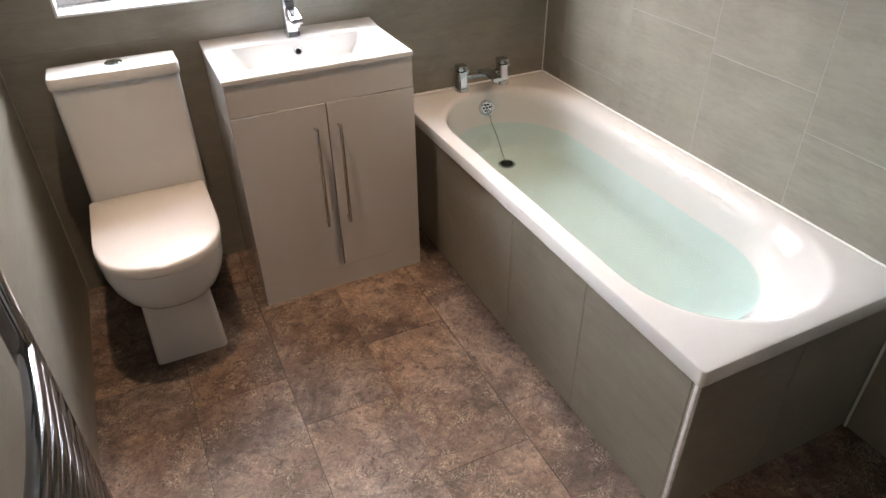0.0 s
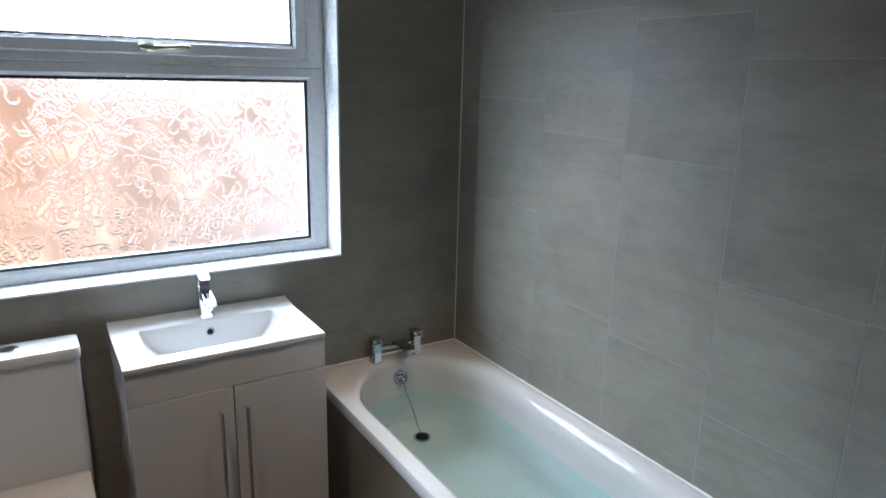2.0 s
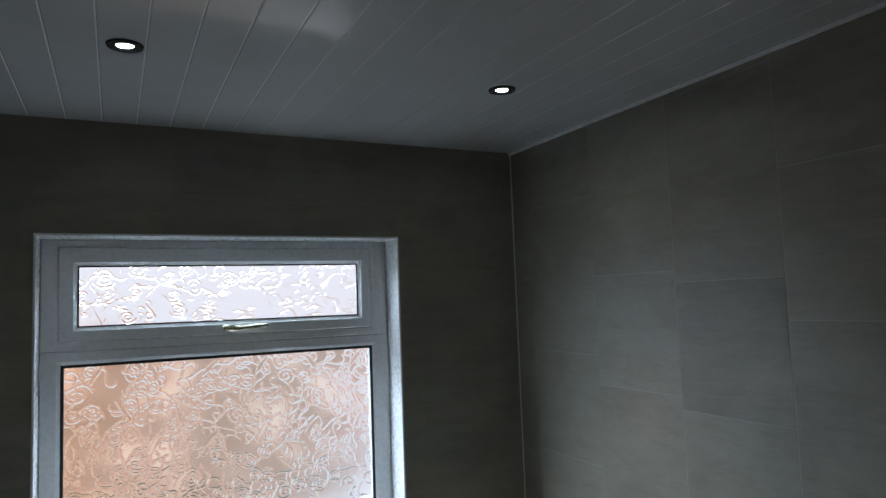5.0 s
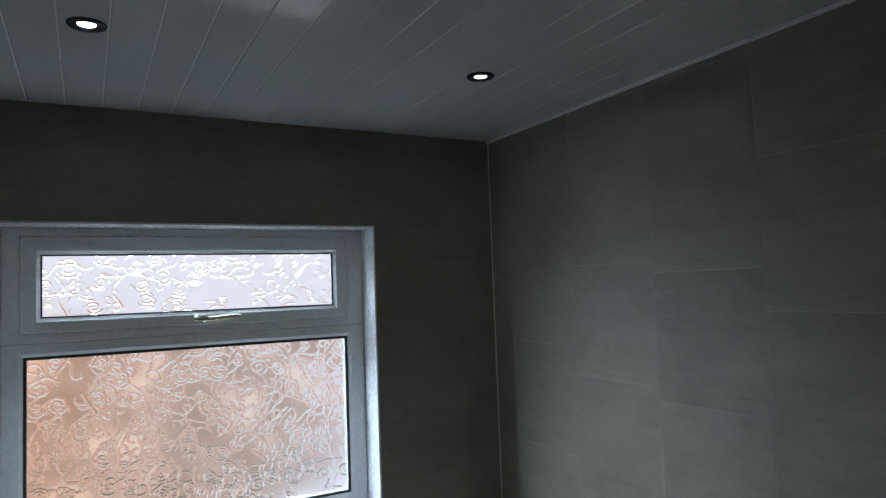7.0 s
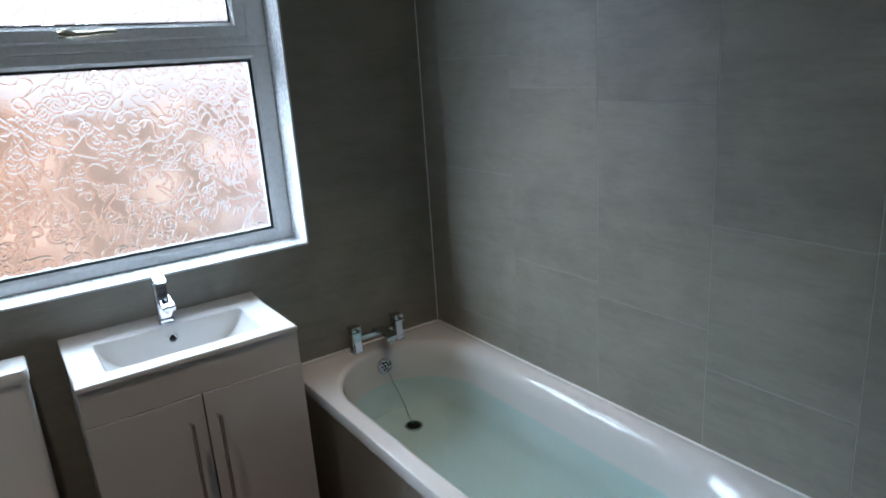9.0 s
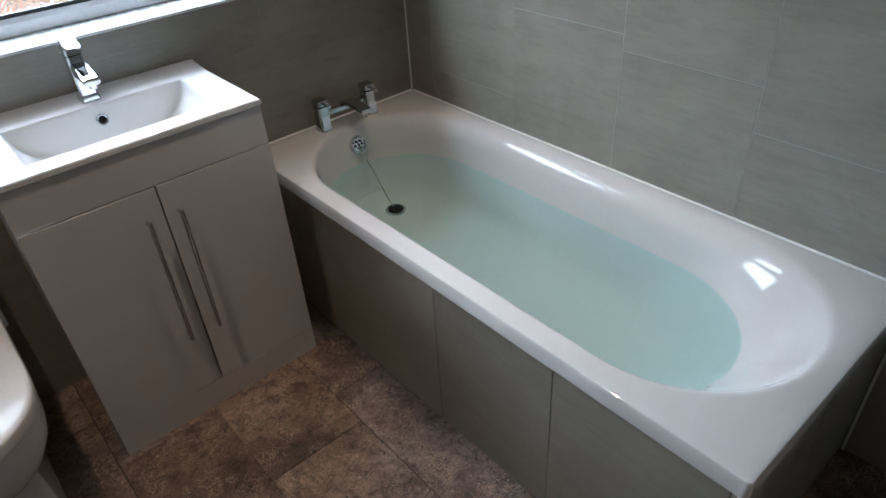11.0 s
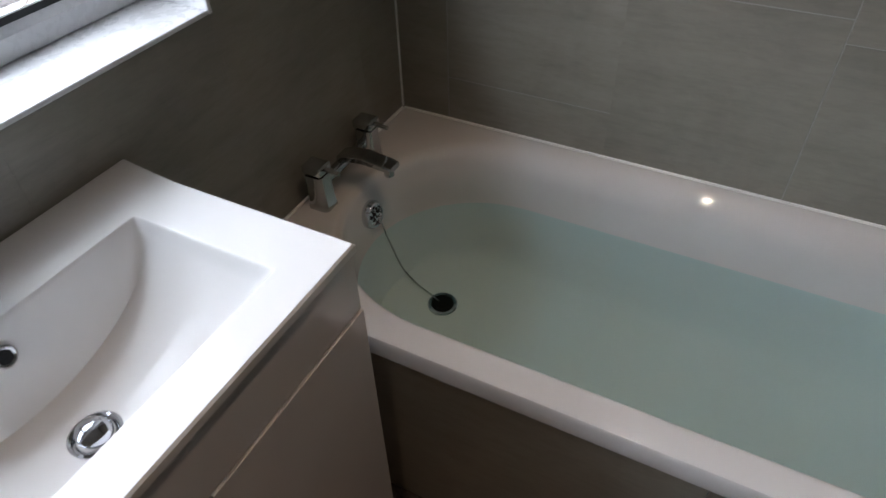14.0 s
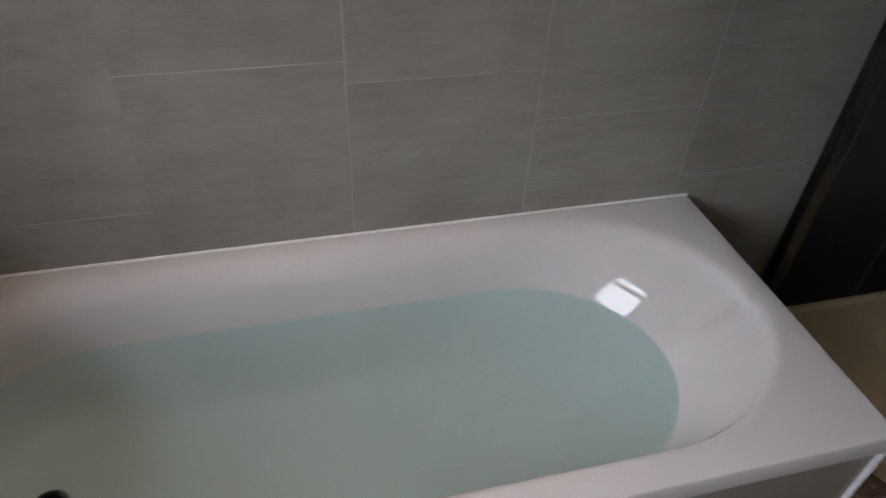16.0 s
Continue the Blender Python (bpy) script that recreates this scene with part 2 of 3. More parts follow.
def box(bm, x0, x1, y0, y1, z0, z1, bevel=0.0, seg=2):
    vs = bmesh.ops.create_cube(bm, size=1.0)["verts"]
    for v in vs:
        v.co = ((x0 + x1) / 2 + v.co.x * (x1 - x0), (y0 + y1) / 2 + v.co.y * (y1 - y0), (z0 + z1) / 2 + v.co.z * (z1 - z0))
    if bevel:
        es = list({e for v in vs for e in v.link_edges})
        bmesh.ops.bevel(bm, geom=es, offset=bevel, segments=seg, profile=0.5, affect="EDGES")
    return bm


def boxed(*a, **k):
    return box(bmesh.new(), *a, **k)


def tube(bm, a, b, r, n=20, r2=None, caps=True):
    a, b = Vector(a), Vector(b)
    m = Matrix.Translation((a + b) / 2) @ (b - a).to_track_quat("Z", "Y").to_matrix().to_4x4()
    bmesh.ops.create_cone(bm, cap_ends=caps, segments=n, radius1=r, radius2=r if r2 is None else r2, depth=(b - a).length, matrix=m)
    return bm


def lathe(bm, centre, axis, profile, n=32):
    """Rings (radius, height) turned about an axis through centre."""
    turn = Vector(axis).to_track_quat("Z", "Y").to_matrix()
    rings = []
    for r, h in profile:
        rings.append([bm.verts.new(Vector(centre) + turn @ Vector((r * math.cos(2 * math.pi * i / n), r * math.sin(2 * math.pi * i / n), h))) for i in range(n)])
    for a, b in zip(rings, rings[1:]):
        for i in range(n):
            bm.faces.new((a[i], a[(i + 1) % n], b[(i + 1) % n], b[i]))
    for ring in (rings[0], rings[-1]):
        bm.faces.new(ring)
    return bm


def loft(bm, loops, cap_first=False, cap_last=False):
    rows = [[bm.verts.new(p) for p in loop] for loop in loops]
    n = len(rows[0])
    for a, b in zip(rows, rows[1:]):
        for i in range(n):
            bm.faces.new((a[i], a[(i + 1) % n], b[(i + 1) % n], b[i]))
    if cap_first:
        bm.faces.new(rows[0])
    if cap_last:
        bm.faces.new(rows[-1])
    return bm


def oval(x0, x1, y0, y1, z, r_near, r_far, n=14, rx=None):
    """A loop in plan: straight sides, elliptical ends r_near (at y0) and r_far (at y1) long."""
    hw = (x1 - x0) / 2
    rx = hw if rx is None else rx
    pts = []
    for cx, cy, ry, a0 in ((x1 - rx, y1 - r_far, r_far, 0), (x0 + rx, y1 - r_far, r_far, 90), (x0 + rx, y0 + r_near, r_near, 180), (x1 - rx, y0 + r_near, r_near, 270)):
        for i in range(n + 1):
            a = radians(a0 + 90 * i / n)
            pts.append((cx + rx * math.cos(a), cy + ry * math.sin(a), z))
    return pts


def path_tube(pts, r, n=8):
    """A round rod along points."""
    bm = bmesh.new()
    pts = [Vector(p) for p in pts]
    loops = []
    for i, p in enumerate(pts):
        d = (pts[min(i + 1, len(pts) - 1)] - pts[max(i - 1, 0)]).normalized()
        q = d.to_track_quat("Z", "Y").to_matrix()
        loops.append([p + q @ Vector((r * math.cos(2 * math.pi * k / n), r * math.sin(2 * math.pi * k / n), 0)) for k in range(n)])
    return loft(bm, loops, True, True)


# ---- the room ----
W, S, H = 1.980, 2.95, 2.448          # room width, length and height; north-east corner at the origin
RIM = 0.524                          # height of the bath's rim
WX0, WX1, WZ0, WZ1 = -1.775, -0.552, 0.989, 2.066   # window reveal
TH = 0.0008                          # wall tile thickness


def wall(name, label, *boxes):
    bm = bmesh.new()
    for b in boxes:
        box(bm, *b)
    return tagged(link(name, bm, PANEL_BACK), label, "wall", kind="structure")


wall_east = wall("wall_east", "wall clad in large grey stone-look tiles beside the bath", (TH, 0.15, -S, 0.15, 0, H))
wall_north = wall("wall_north", "grey tiled window wall behind toilet and basin",
                  (-W, WX0 - 0.008, TH, 0.19, 0, H), (WX1 + 0.008, 0.0, TH, 0.19, 0, H), (WX0 - 0.008, WX1 + 0.008, TH, 0.19, 0, WZ0 - 0.008), (WX0 - 0.008, WX1 + 0.008, TH, 0.19, WZ1 + 0.008, H))
wall_west = wall("wall_west", "grey tiled side wall with the towel radiator", (-W - 0.15, -W - TH, -S, 0.15, 0, H))
wall_south = wall("wall_south", "plain grey wall closing the bathroom", (-W, 0, -S - 0.15, -S, 0, H))
wall_south.data.materials[0] = PLASTER
wall_north.data.materials[0] = DEEP_JOINT
wall_west.data.materials[0] = DEEP_JOINT

floor = tagged(link("floor", boxed(-W - 0.15, 0.15, -S - 0.15, 0.15, -0.12, -0.003), FLOOR_JOINT), "brown mottled stone-look vinyl tile floor", "floor", kind="structure")

# ceiling: glossy cladding boards with a recessed joint between them
bm = bmesh.new()
box(bm, -W - 0.15, 0.15, -S - 0.15, 0.15, H + 0.002, H + 0.12)
pitch, x = 0.1045, -0.023
edges = [0.0]
while x > -W:
    edges.append(x)
    x -= pitch
edges.append(-W)
for a, b in zip(edges, edges[1:]):
    if a - b > 0.012:
        v = [bm.verts.new(p) for p in ((a - 0.0006, -S, H + 0.002), (a - 0.003, -S, H), (b + 0.003, -S, H), (b + 0.0006, -S, H + 0.002),
                                       (a - 0.0006, 0, H + 0.002), (a - 0.003, 0, H), (b + 0.003, 0, H), (b + 0.0006, 0, H + 0.002))]
        # one bevel of each joint carries the painted highlight
        for i in range(3):
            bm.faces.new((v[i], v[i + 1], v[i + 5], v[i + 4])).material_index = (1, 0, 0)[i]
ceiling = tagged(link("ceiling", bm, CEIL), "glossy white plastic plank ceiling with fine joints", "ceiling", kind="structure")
ceiling.data.materials.append(CEIL_HIGHLIGHT)

bm = bmesh.new()
box(bm, -0.012, 0.0, -S, 0.0, H - 0.012, H, 0.003)
tagged(link("trim_ceiling_east", bm, UPVC), "narrow white plastic ceiling edge trim", "trim", kind="structure")
bm = bmesh.new()
box(bm, -0.0038, 0.0, -0.0038, 0.0, RIM + 0.004, H - 0.012, 0.001)
tagged(link("trim_corner", bm, SEAL), "thin white corner sealing strip between tiled walls", "trim", kind="structure")

tagged(link("trim_corner_west", boxed(-W, -W + 0.0035, -0.0035, 0.0, 0.0, H, 0.001), GROUT), "thin pale grey sealing strip in the tiled corner by the toilet", "trim", kind="structure")


# ---- window ----
window = thing("window_1", "white plastic window with patterned privacy glass", "window", kind="structure")
FY, GY = 0.120, 0.132                # face of the fixed frame, plane of the glass
L = 0.008
part("sill", boxed(WX0, WX1, -0.004, 0.19, WZ0 - L, WZ0, 0.002), UPVC, window)
part("reveal_side", boxed(WX0 - L, WX0, -0.005, 0.19, WZ0 - L, WZ1 + L, 0.002), UPVC, window)
part("reveal_side", boxed(WX1, WX1 + L, -0.005, 0.19, WZ0 - L, WZ1 + L, 0.002), UPVC, window)
part("reveal_head", boxed(WX0, WX1, -0.004, 0.19, WZ1, WZ1 + L, 0.002), UPVC, window)
LX0, LX1, LZ0, LZ1 = -1.714, -0.620, 1.034, 1.646    # lower pane
UX0, UX1, UZ0, UZ1 = -1.666, -0.674, 1.769, 1.977    # upper pane


def ring(x0, x1, z0, z1, i0, i1, k0, k1, y_out, y_in, y_back):
    """A frame from an outer to an inner rectangle whose face slopes back to the glass."""
    bm = bmesh.new()
    out = [(x0, z0), (x1, z0), (x1, z1), (x0, z1)]
    s = 0.012
    mid = [(i0 - s, k0 - s), (i1 + s, k0 - s), (i1 + s, k1 + s), (i0 - s, k1 + s)]
    inn = [(i0, k0), (i1, k0), (i1, k1), (i0, k1)]
    loops = [[(a, y_back, b) for a, b in out], [(a, y_out + 0.003, b) for a, b in out],
             [(a + (0.003 if a == x0 else -0.003), y_out, b + (0.003 if b == z0 else -0.003)) for a, b in out],
             [(a, y_out, b) for a, b in mid], [(a, y_in, b) for a, b in inn], [(a, y_back, b) for a, b in inn]]
    return loft(bm, loops)


def curl_paths(rng, x0, x1, z0, z1):
    """Centre lines of the pressed pattern: spirals, small eyes and wandering loops."""
    paths, step = [], 0.066
    nx, nz = max(1, round((x1 - x0) / step)), max(1, round((z1 - z0) / step))
    for i in range(nx):
        for j in range(nz):
            cx = x0 + (i + 0.5 + rng.uniform(-0.3, 0.3)) * (x1 - x0) / nx
            cz = z0 + (j + 0.5 + rng.uniform(-0.3, 0.3)) * (z1 - z0) / nz
            kind = rng.random()
            if kind < 0.55:
                turns, r1, a0, sgn = rng.uniform(1.6, 2.8), rng.uniform(0.022, 0.036), rng.uniform(0, 6.3), rng.choice((-1, 1))
                sq, n = rng.uniform(0.85, 1.18), 300
                paths.append([(cx + r * sq * math.cos(a), cz + r / sq * math.sin(a)) for r, a in
                              [(0.004 + (r1 - 0.004) * k / n, a0 + sgn * turns * 2 * math.pi * k / n) for k in range(n + 1)]])
            for _ in range(2 if kind > 0.4 else 1):
                x, z, h = cx + rng.uniform(-0.035, 0.035), cz + rng.uniform(-0.035, 0.035), rng.uniform(0, 6.3)
                amp, base, w, ph = rng.uniform(35, 80), rng.uniform(-40, 40), rng.uniform(18, 40), rng.uniform(0, 6.3)
                pts, d = [], 0.001
                for k in range(rng.randint(130, 230)):
                    pts.append((x, z))
                    h += d * (base + amp * math.sin(w * k * d + ph))
                    x, z = x + d * math.cos(h), z + d * math.sin(h)
                paths.append(pts)
    return paths


def pressed_pane(x0, x1, z0, z1, y, seed):
    """One sheet of glass: flat outside, the room side raised into fine curls with smooth leaf shapes between."""
    rng = random.Random(seed)
    d = 0.0018
    nx, nz = int((x1 - x0) / d) + 1, int((z1 - z0) / d) + 1
    xs, zs = np.linspace(x0, x1, nx), np.linspace(z0, z1, nz)
    dx, dz = xs[1] - xs[0], zs[1] - zs[0]
    height = np.zeros((nz, nx))
    for pts in curl_paths(rng, x0, x1, z0, z1):
        p = np.array(pts)
        half, tall = rng.uniform(0.0030, 0.0042), rng.uniform(0.0017, 0.0026)
        ends = np.minimum(np.arange(len(p)), np.arange(len(p))[::-1])
        amp = tall * np.clip((ends + 1) / 12.0, 0.0, 1.0)
        ci, cj = np.rint((p[:, 0] - x0) / dx).astype(int), np.rint((p[:, 1] - z0) / dz).astype(int)
        for oi in range(-3, 4):
            for oj in range(-3, 4):
                i, j = ci + oi, cj + oj
                ok = (i > 0) & (i < nx - 1) & (j > 0) & (j < nz - 1)
                i, j = i[ok], j[ok]
                q = ((xs[i] - p[ok, 0]) ** 2 + (zs[j] - p[ok, 1]) ** 2) / half ** 2
                np.maximum.at(height, (j, i), amp[ok] * np.clip(1.0 - q, 0.0, 1.0) ** 2)
    gx, gz = np.meshgrid(xs, zs)
    k = 0
    for cz in np.arange(z0 + 0.07, z1, 0.125):
        for cx in np.arange(x0 + 0.10 + 0.09 * (k % 2), x1, 0.185):
            tilt = radians(rng.choice((-1, 1)) * rng.uniform(40, 62))
            u = (gx - cx) * math.cos(tilt) + (gz - cz) * math.sin(tilt)
            v = (gz - cz) * math.cos(tilt) - (gx - cx) * math.sin(tilt) + 2.5 * u * u
            inside = np.clip((1.0 - (u / 0.045) ** 2 - (v / 0.0085) ** 2) * 2.5, 0.0, 1.0)
            height = height * (1.0 - inside) + 0.0012 * inside
        k += 1
    co = np.stack([gx.ravel(), (y - height).ravel(), gz.ravel()], axis=1)
    idx = np.arange(nx * nz).reshape(nz, nx)
    quads = np.stack([idx[:-1, :-1], idx[:-1, 1:], idx[1:, 1:], idx[1:, :-1]], axis=-1).reshape(-1, 4)
    n = len(co)
    back = [(x0, y + 0.006, z0), (x1, y + 0.006, z0), (x1, y + 0.006, z1), (x0, y + 0.006, z1)]
    me = bpy.data.meshes.new("pane")
    me.from_pydata(co.tolist() + back, [], quads.tolist() + [[n + 3, n + 2, n + 1, n]])
    me.polygons.foreach_set("use_smooth", [True] * len(me.polygons))
    me.materials.append(OBSCURE)
    return me


MZ = 1.690   # transom
part("fixed_frame", ring(WX0 + 0.0005, WX1 - 0.0005, WZ0 + 0.0005, MZ, LX0, LX1, LZ0, LZ1, FY, GY - 0.004, 0.185), UPVC, window)
part("fixed_frame", ring(WX0 + 0.0005, WX1 - 0.0005, MZ, WZ1 - 0.0005, -1.724, -0.620, 1.719, 2.039, FY, GY - 0.010, 0.185), UPVC, window)
sash = part("sash", ring(-1.722, -0.622, 1.721, 2.037, UX0, UX1, UZ0, UZ1, FY - 0.004, GY - 0.004, 0.150), UPVC, window)
part("rebate", ring(-1.7235, -0.6205, 1.7195, 2.0385, -1.695, -0.650, 1.748, 2.010, 0.152, 0.160, 0.184), UPVC, window)
for x0, x1, z0, z1 in ((LX0, LX1, LZ0, LZ1), (UX0, UX1, UZ0, UZ1)):
    bm = bmesh.new()
    g = 0.010 if z0 < 1.5 else 0.005
    for b in ((x0, x1, z0, z0 + g), (x0, x1, z1 - g, z1), (x0, x0 + g, z0 + g, z1 - g), (x1 - g, x1, z0 + g, z1 - g)):
        box(bm, b[0], b[1], GY - 0.004, GY + 0.002, b[2], b[3])
    part("gasket", bm, GASKET, window, "black rubber glazing gasket")
    pane = tagged(new("pane", pressed_pane(x0, x1, z0, z1, GY + 0.002, 7 if z0 < 1.5 else 8)), "clear glass pressed with swirling curls")
    pane.parent = window
    pane.visible_shadow = False
# handle on the sash's lower rail
hx, hz = -1.175, 1.745
handle = part("handle", boxed(hx - 0.024, hx + 0.016, FY - 0.014, FY - 0.004, hz - 0.012, hz + 0.012, 0.004), DARK_METAL, sash, "dark window handle mount")
part("lever", loft(bmesh.new(), [[(hx + u, FY - 0.026 - d + 0.009 * math.cos(a), hz + e + r * math.sin(a)) for a in [k * math.pi / 5 for k in range(10)]]
                                  for u, r, d, e in ((-0.026, 0.006, 0.0, 0.0), (-0.020, 0.011, 0.001, 0.0), (0.0, 0.013, 0.004, -0.001), (0.022, 0.010, 0.009, -0.004),
                                                     (0.055, 0.008, 0.012, -0.003), (0.095, 0.009, 0.010, 0.001), (0.128, 0.008, 0.006, 0.002), (0.134, 0.005, 0.005, 0.002))], True, True), BRASS, window, "brass-coloured lever", smooth=True)


def sheet(name, material, x0, x1, z0, z1, y):
    bm = bmesh.new()
    bm.faces.new([bm.verts.new(p) for p in ((x0, y, z0), (x1, y, z0), (x1, y, z1), (x0, y, z1))])
    return link(name, bm, material)


# the taller sheet from x=1.5 is unseen, added to block eastern sky light
EAVES, SKY_BLOCK_TOP = 3.2, 8.0
tagged(sheet("backdrop_house", OUTDOORS, -42.0, 36.0, -5.8, EAVES, HOUSE_Y), "orange brick house and garden outside, daylight put into its glow", "backdrop", kind="structure")
tagged(sheet("backdrop_gable", OUTDOORS, 1.5, 36.0, EAVES, SKY_BLOCK_TOP, HOUSE_Y), "pale unseen sheet added above the house to block eastern sky light", "backdrop", kind="structure")
tagged(sheet("backdrop_sky", OPEN_SKY, 1.5, 36.0, SKY_BLOCK_TOP, 20.0, HOUSE_Y), "bright overcast sky above the added blocking sheet", "backdrop", kind="structure")
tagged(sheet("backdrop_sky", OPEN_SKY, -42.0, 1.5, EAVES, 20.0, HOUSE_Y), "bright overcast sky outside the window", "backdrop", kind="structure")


# ---- downlights ----
def downlight(x, y):
    d = thing("downlight", "round recessed ceiling downlight, lit", "ceiling light", "ceiling downlights")
    d.location = (x, y, H)
    # chrome rim: the dark it mirrors is painted as dark metal
    part("rim", lathe(bmesh.new(), (0, 0, 0), (0, 0, -1), [(0.030, -0.0015), (0.041, -0.0015), (0.042, 0.001), (0.040, 0.005), (0.034, 0.007), (0.024, 0.006), (0.0185, 0.0005), (0.0185, -0.0015)]), DARK_METAL, d, "chrome rim with its dark reflection put into the colour", True)
    part("bulb", lathe(bmesh.new(), (0, 0, 0), (0, 0, -1), [(0.018, -0.001), (0.018, 0.0015), (0.013, 0.0025)]), BULB, d, "glowing bulb")
    spot(x, y, H - 0.014)


for x, y in ((-0.500, -0.750), (-1.533, -0.725), (-1.533, -2.20)):
    downlight(x, y)


# ---- bath ----
bath = thing("bathtub", "white acrylic bathtub filled with clear water", "bathtub")
NEAR, FAR = -1.70, 0.0


def lip(t):
    """One loop of the inner edge: tight on three sides, a broad curve along the wall."""
    d = 0.072 * (1 - math.cos(t))
    arc = 0.022 * math.sin(math.acos(1 - min(d, 0.0145) / 0.022))
    depth = (0.0145, 0.030, 0.063, 0.072)
    south = -1.662 + 1.18 * arc if d < 0.0145 else float(np.interp(d, depth, (-1.6376, -1.622, -1.574, -1.562)))
    return oval(-0.640 + arc + 0.14 * max(0.0, d - 0.0145), -0.030 - 0.052 * math.sin(t), south, -0.070 - arc - 0.2 * max(0.0, d - 0.0145), RIM - d, 0.305, 0.30)


loops = [oval(-0.687, -0.002, NEAR, FAR - 0.002, RIM - 0.043, 0.012, 0.004, rx=0.010),
         oval(-0.687, -0.002, NEAR, FAR - 0.002, RIM - 0.008, 0.012, 0.004, rx=0.010),
         oval(-0.684, -0.003, NEAR + 0.003, FAR - 0.003, RIM - 0.002, 0.012, 0.004, rx=0.010),
         oval(-0.678, -0.006, NEAR + 0.010, FAR - 0.006, RIM, 0.012, 0.006, rx=0.012),
         *[lip(radians(a)) for a in (0, 8, 16, 24, 32, 40, 48, 56, 64, 72, 80, 90)],
         oval(-0.608, -0.085, -1.527, -0.1075, 0.420, 0.30, 0.285),
         oval(-0.604, -0.088, -1.495, -0.110, 0.382, 0.295, 0.275),
         oval(-0.592, -0.100, -1.432, -0.112, 0.300, 0.285, 0.255),
         oval(-0.574, -0.118, -1.360, -0.116, 0.225, 0.29, 0.225),
         oval(-0.554, -0.138, -1.305, -0.122, 0.178, 0.27, 0.18),
         oval(-0.524, -0.168, -1.250, -0.138, 0.150, 0.24, 0.16),
         oval(-0.470, -0.222, -1.180, -0.185, 0.138, 0.20, 0.12),
         oval(-0.390, -0.300, -0.980, -0.340, 0.134, 0.08, 0.04)]
tub = part("tub", loft(bmesh.new(), loops, False, True), ACRYLIC, bath, smooth=True)
tub.data.materials.append(ACRYLIC_WET)
for f in tub.data.polygons:
    if f.center.z < 0.382:
        f.material_index = 1
OX, OY, OZ = -0.337, -0.106, 0.455
of = part("overflow", lathe(bmesh.new(), (OX, OY + 0.004, OZ), (0, -1, 0.18), [(0.033, 0), (0.033, 0.010), (0.029, 0.016), (0.024, 0.017), (0.022, 0.012)]), CHROME, bath, "round chrome overflow", True)
for k in range(7):
    a = 2 * math.pi * k / 6
    r = 0.0 if k == 6 else 0.014
    part("hole", lathe(bmesh.new(), (OX + r * math.cos(a), OY - 0.0092, OZ + r * math.sin(a) + 0.003), (0, -1, 0.18), [(0.0045, 0), (0.0045, 0.001)], 12), HOLE_DARK, of)
DX, DY, DZ = -0.324, -0.272, 0.137
part("drain", lathe(bmesh.new(), (DX, DY, DZ), (0, 0, 1), [(0.036, 0), (0.036, 0.003), (0.033, 0.005), (0.027, 0.004), (0.026, 0.002)]), CHROME, bath, "chrome waste outlet", True)
part("drain_opening", lathe(bmesh.new(), (DX, DY, DZ + 0.003), (0, 0, 1), [(0.026, 0), (0.026, 0.001)]), HOLE_DARK, bath, "black disc painting the dark inside the open outlet")
hang = [Vector(p) for p in ((-0.336, -0.120, 0.452), (-0.328, -0.126, 0.425), (-0.305, -0.126, 0.330), (-0.290, -0.132, 0.230), (-0.284, -0.142, 0.175), (-0.287, -0.157, 0.158),
                            (-0.296, -0.180, 0.152), (-0.304, -0.200, 0.150), (-0.311, -0.225, 0.147), (-0.318, -0.250, 0.146), (-0.323, -0.264, 0.144))]
chain = []
for a, b, c, d in zip([hang[0]] + hang, hang, hang[1:], hang[2:] + [hang[-1]]):
    for k in range(5):
        u = k / 5
        chain.append(0.5 * (2 * b + (c - a) * u + (2 * a - 5 * b + 4 * c - d) * u ** 2 + (3 * b - a - 3 * c + d) * u ** 3))
part("plug_chain", path_tube(chain, 0.0021, 6), DULL, bath, "thin ball chain", True)

bm = bmesh.new()
bm.faces.new([bm.verts.new(p) for p in oval(-0.6045, -0.0875, -1.4955, -0.1095, 0.382, 0.295, 0.275, 20)])
bmesh.ops.remove_doubles(bm, verts=bm.verts, dist=1e-5)
water = tagged(link("water", bm, WATER, up=True), "clear pale turquoise bath water lying still", "water", kind="stuff")
water.visible_shadow = False

# tiled bath panels
panel = tagged(link("bath_panel", boxed(-0.672, -0.664, -1.684, 0.0, 0.0, RIM - 0.043), PANEL_BACK), "taupe stone-look tiled bath side panel", "bath panel", kind="structure")
end_panel = tagged(link("bath_end_panel", boxed(-0.664, -0.001, -1.684, -1.676, 0.0, RIM - 0.043), PANEL_BACK), "taupe stone-look tiled bath end panel", "bath panel", kind="structure")
tagged(link("trim_bath_corner", boxed(-0.688, -0.676, -1.696, -1.684, 0.0, RIM - 0.044, 0.003), UPVC), "white plastic corner trim on the bath panel", "trim", kind="structure")
bm = bmesh.new()
box(bm, -0.005, 0.0, -1.70, -0.006, RIM - 0.004, RIM + 0.004, 0.0015)
box(bm, -0.70, -0.005, -0.006, 0.0, RIM - 0.004, RIM + 0.004, 0.0015)
tagged(link("trim_sealant", bm, SEAL), "white silicone bead along the bath edge", "trim", kind="structure")
tagged(link("trim_panel_edge", boxed(-0.005, 0.0, -1.702, -1.696, 0.0, RIM - 0.045), SEAL), "thin white sealing strip beside the bath end", "trim", kind="structure")


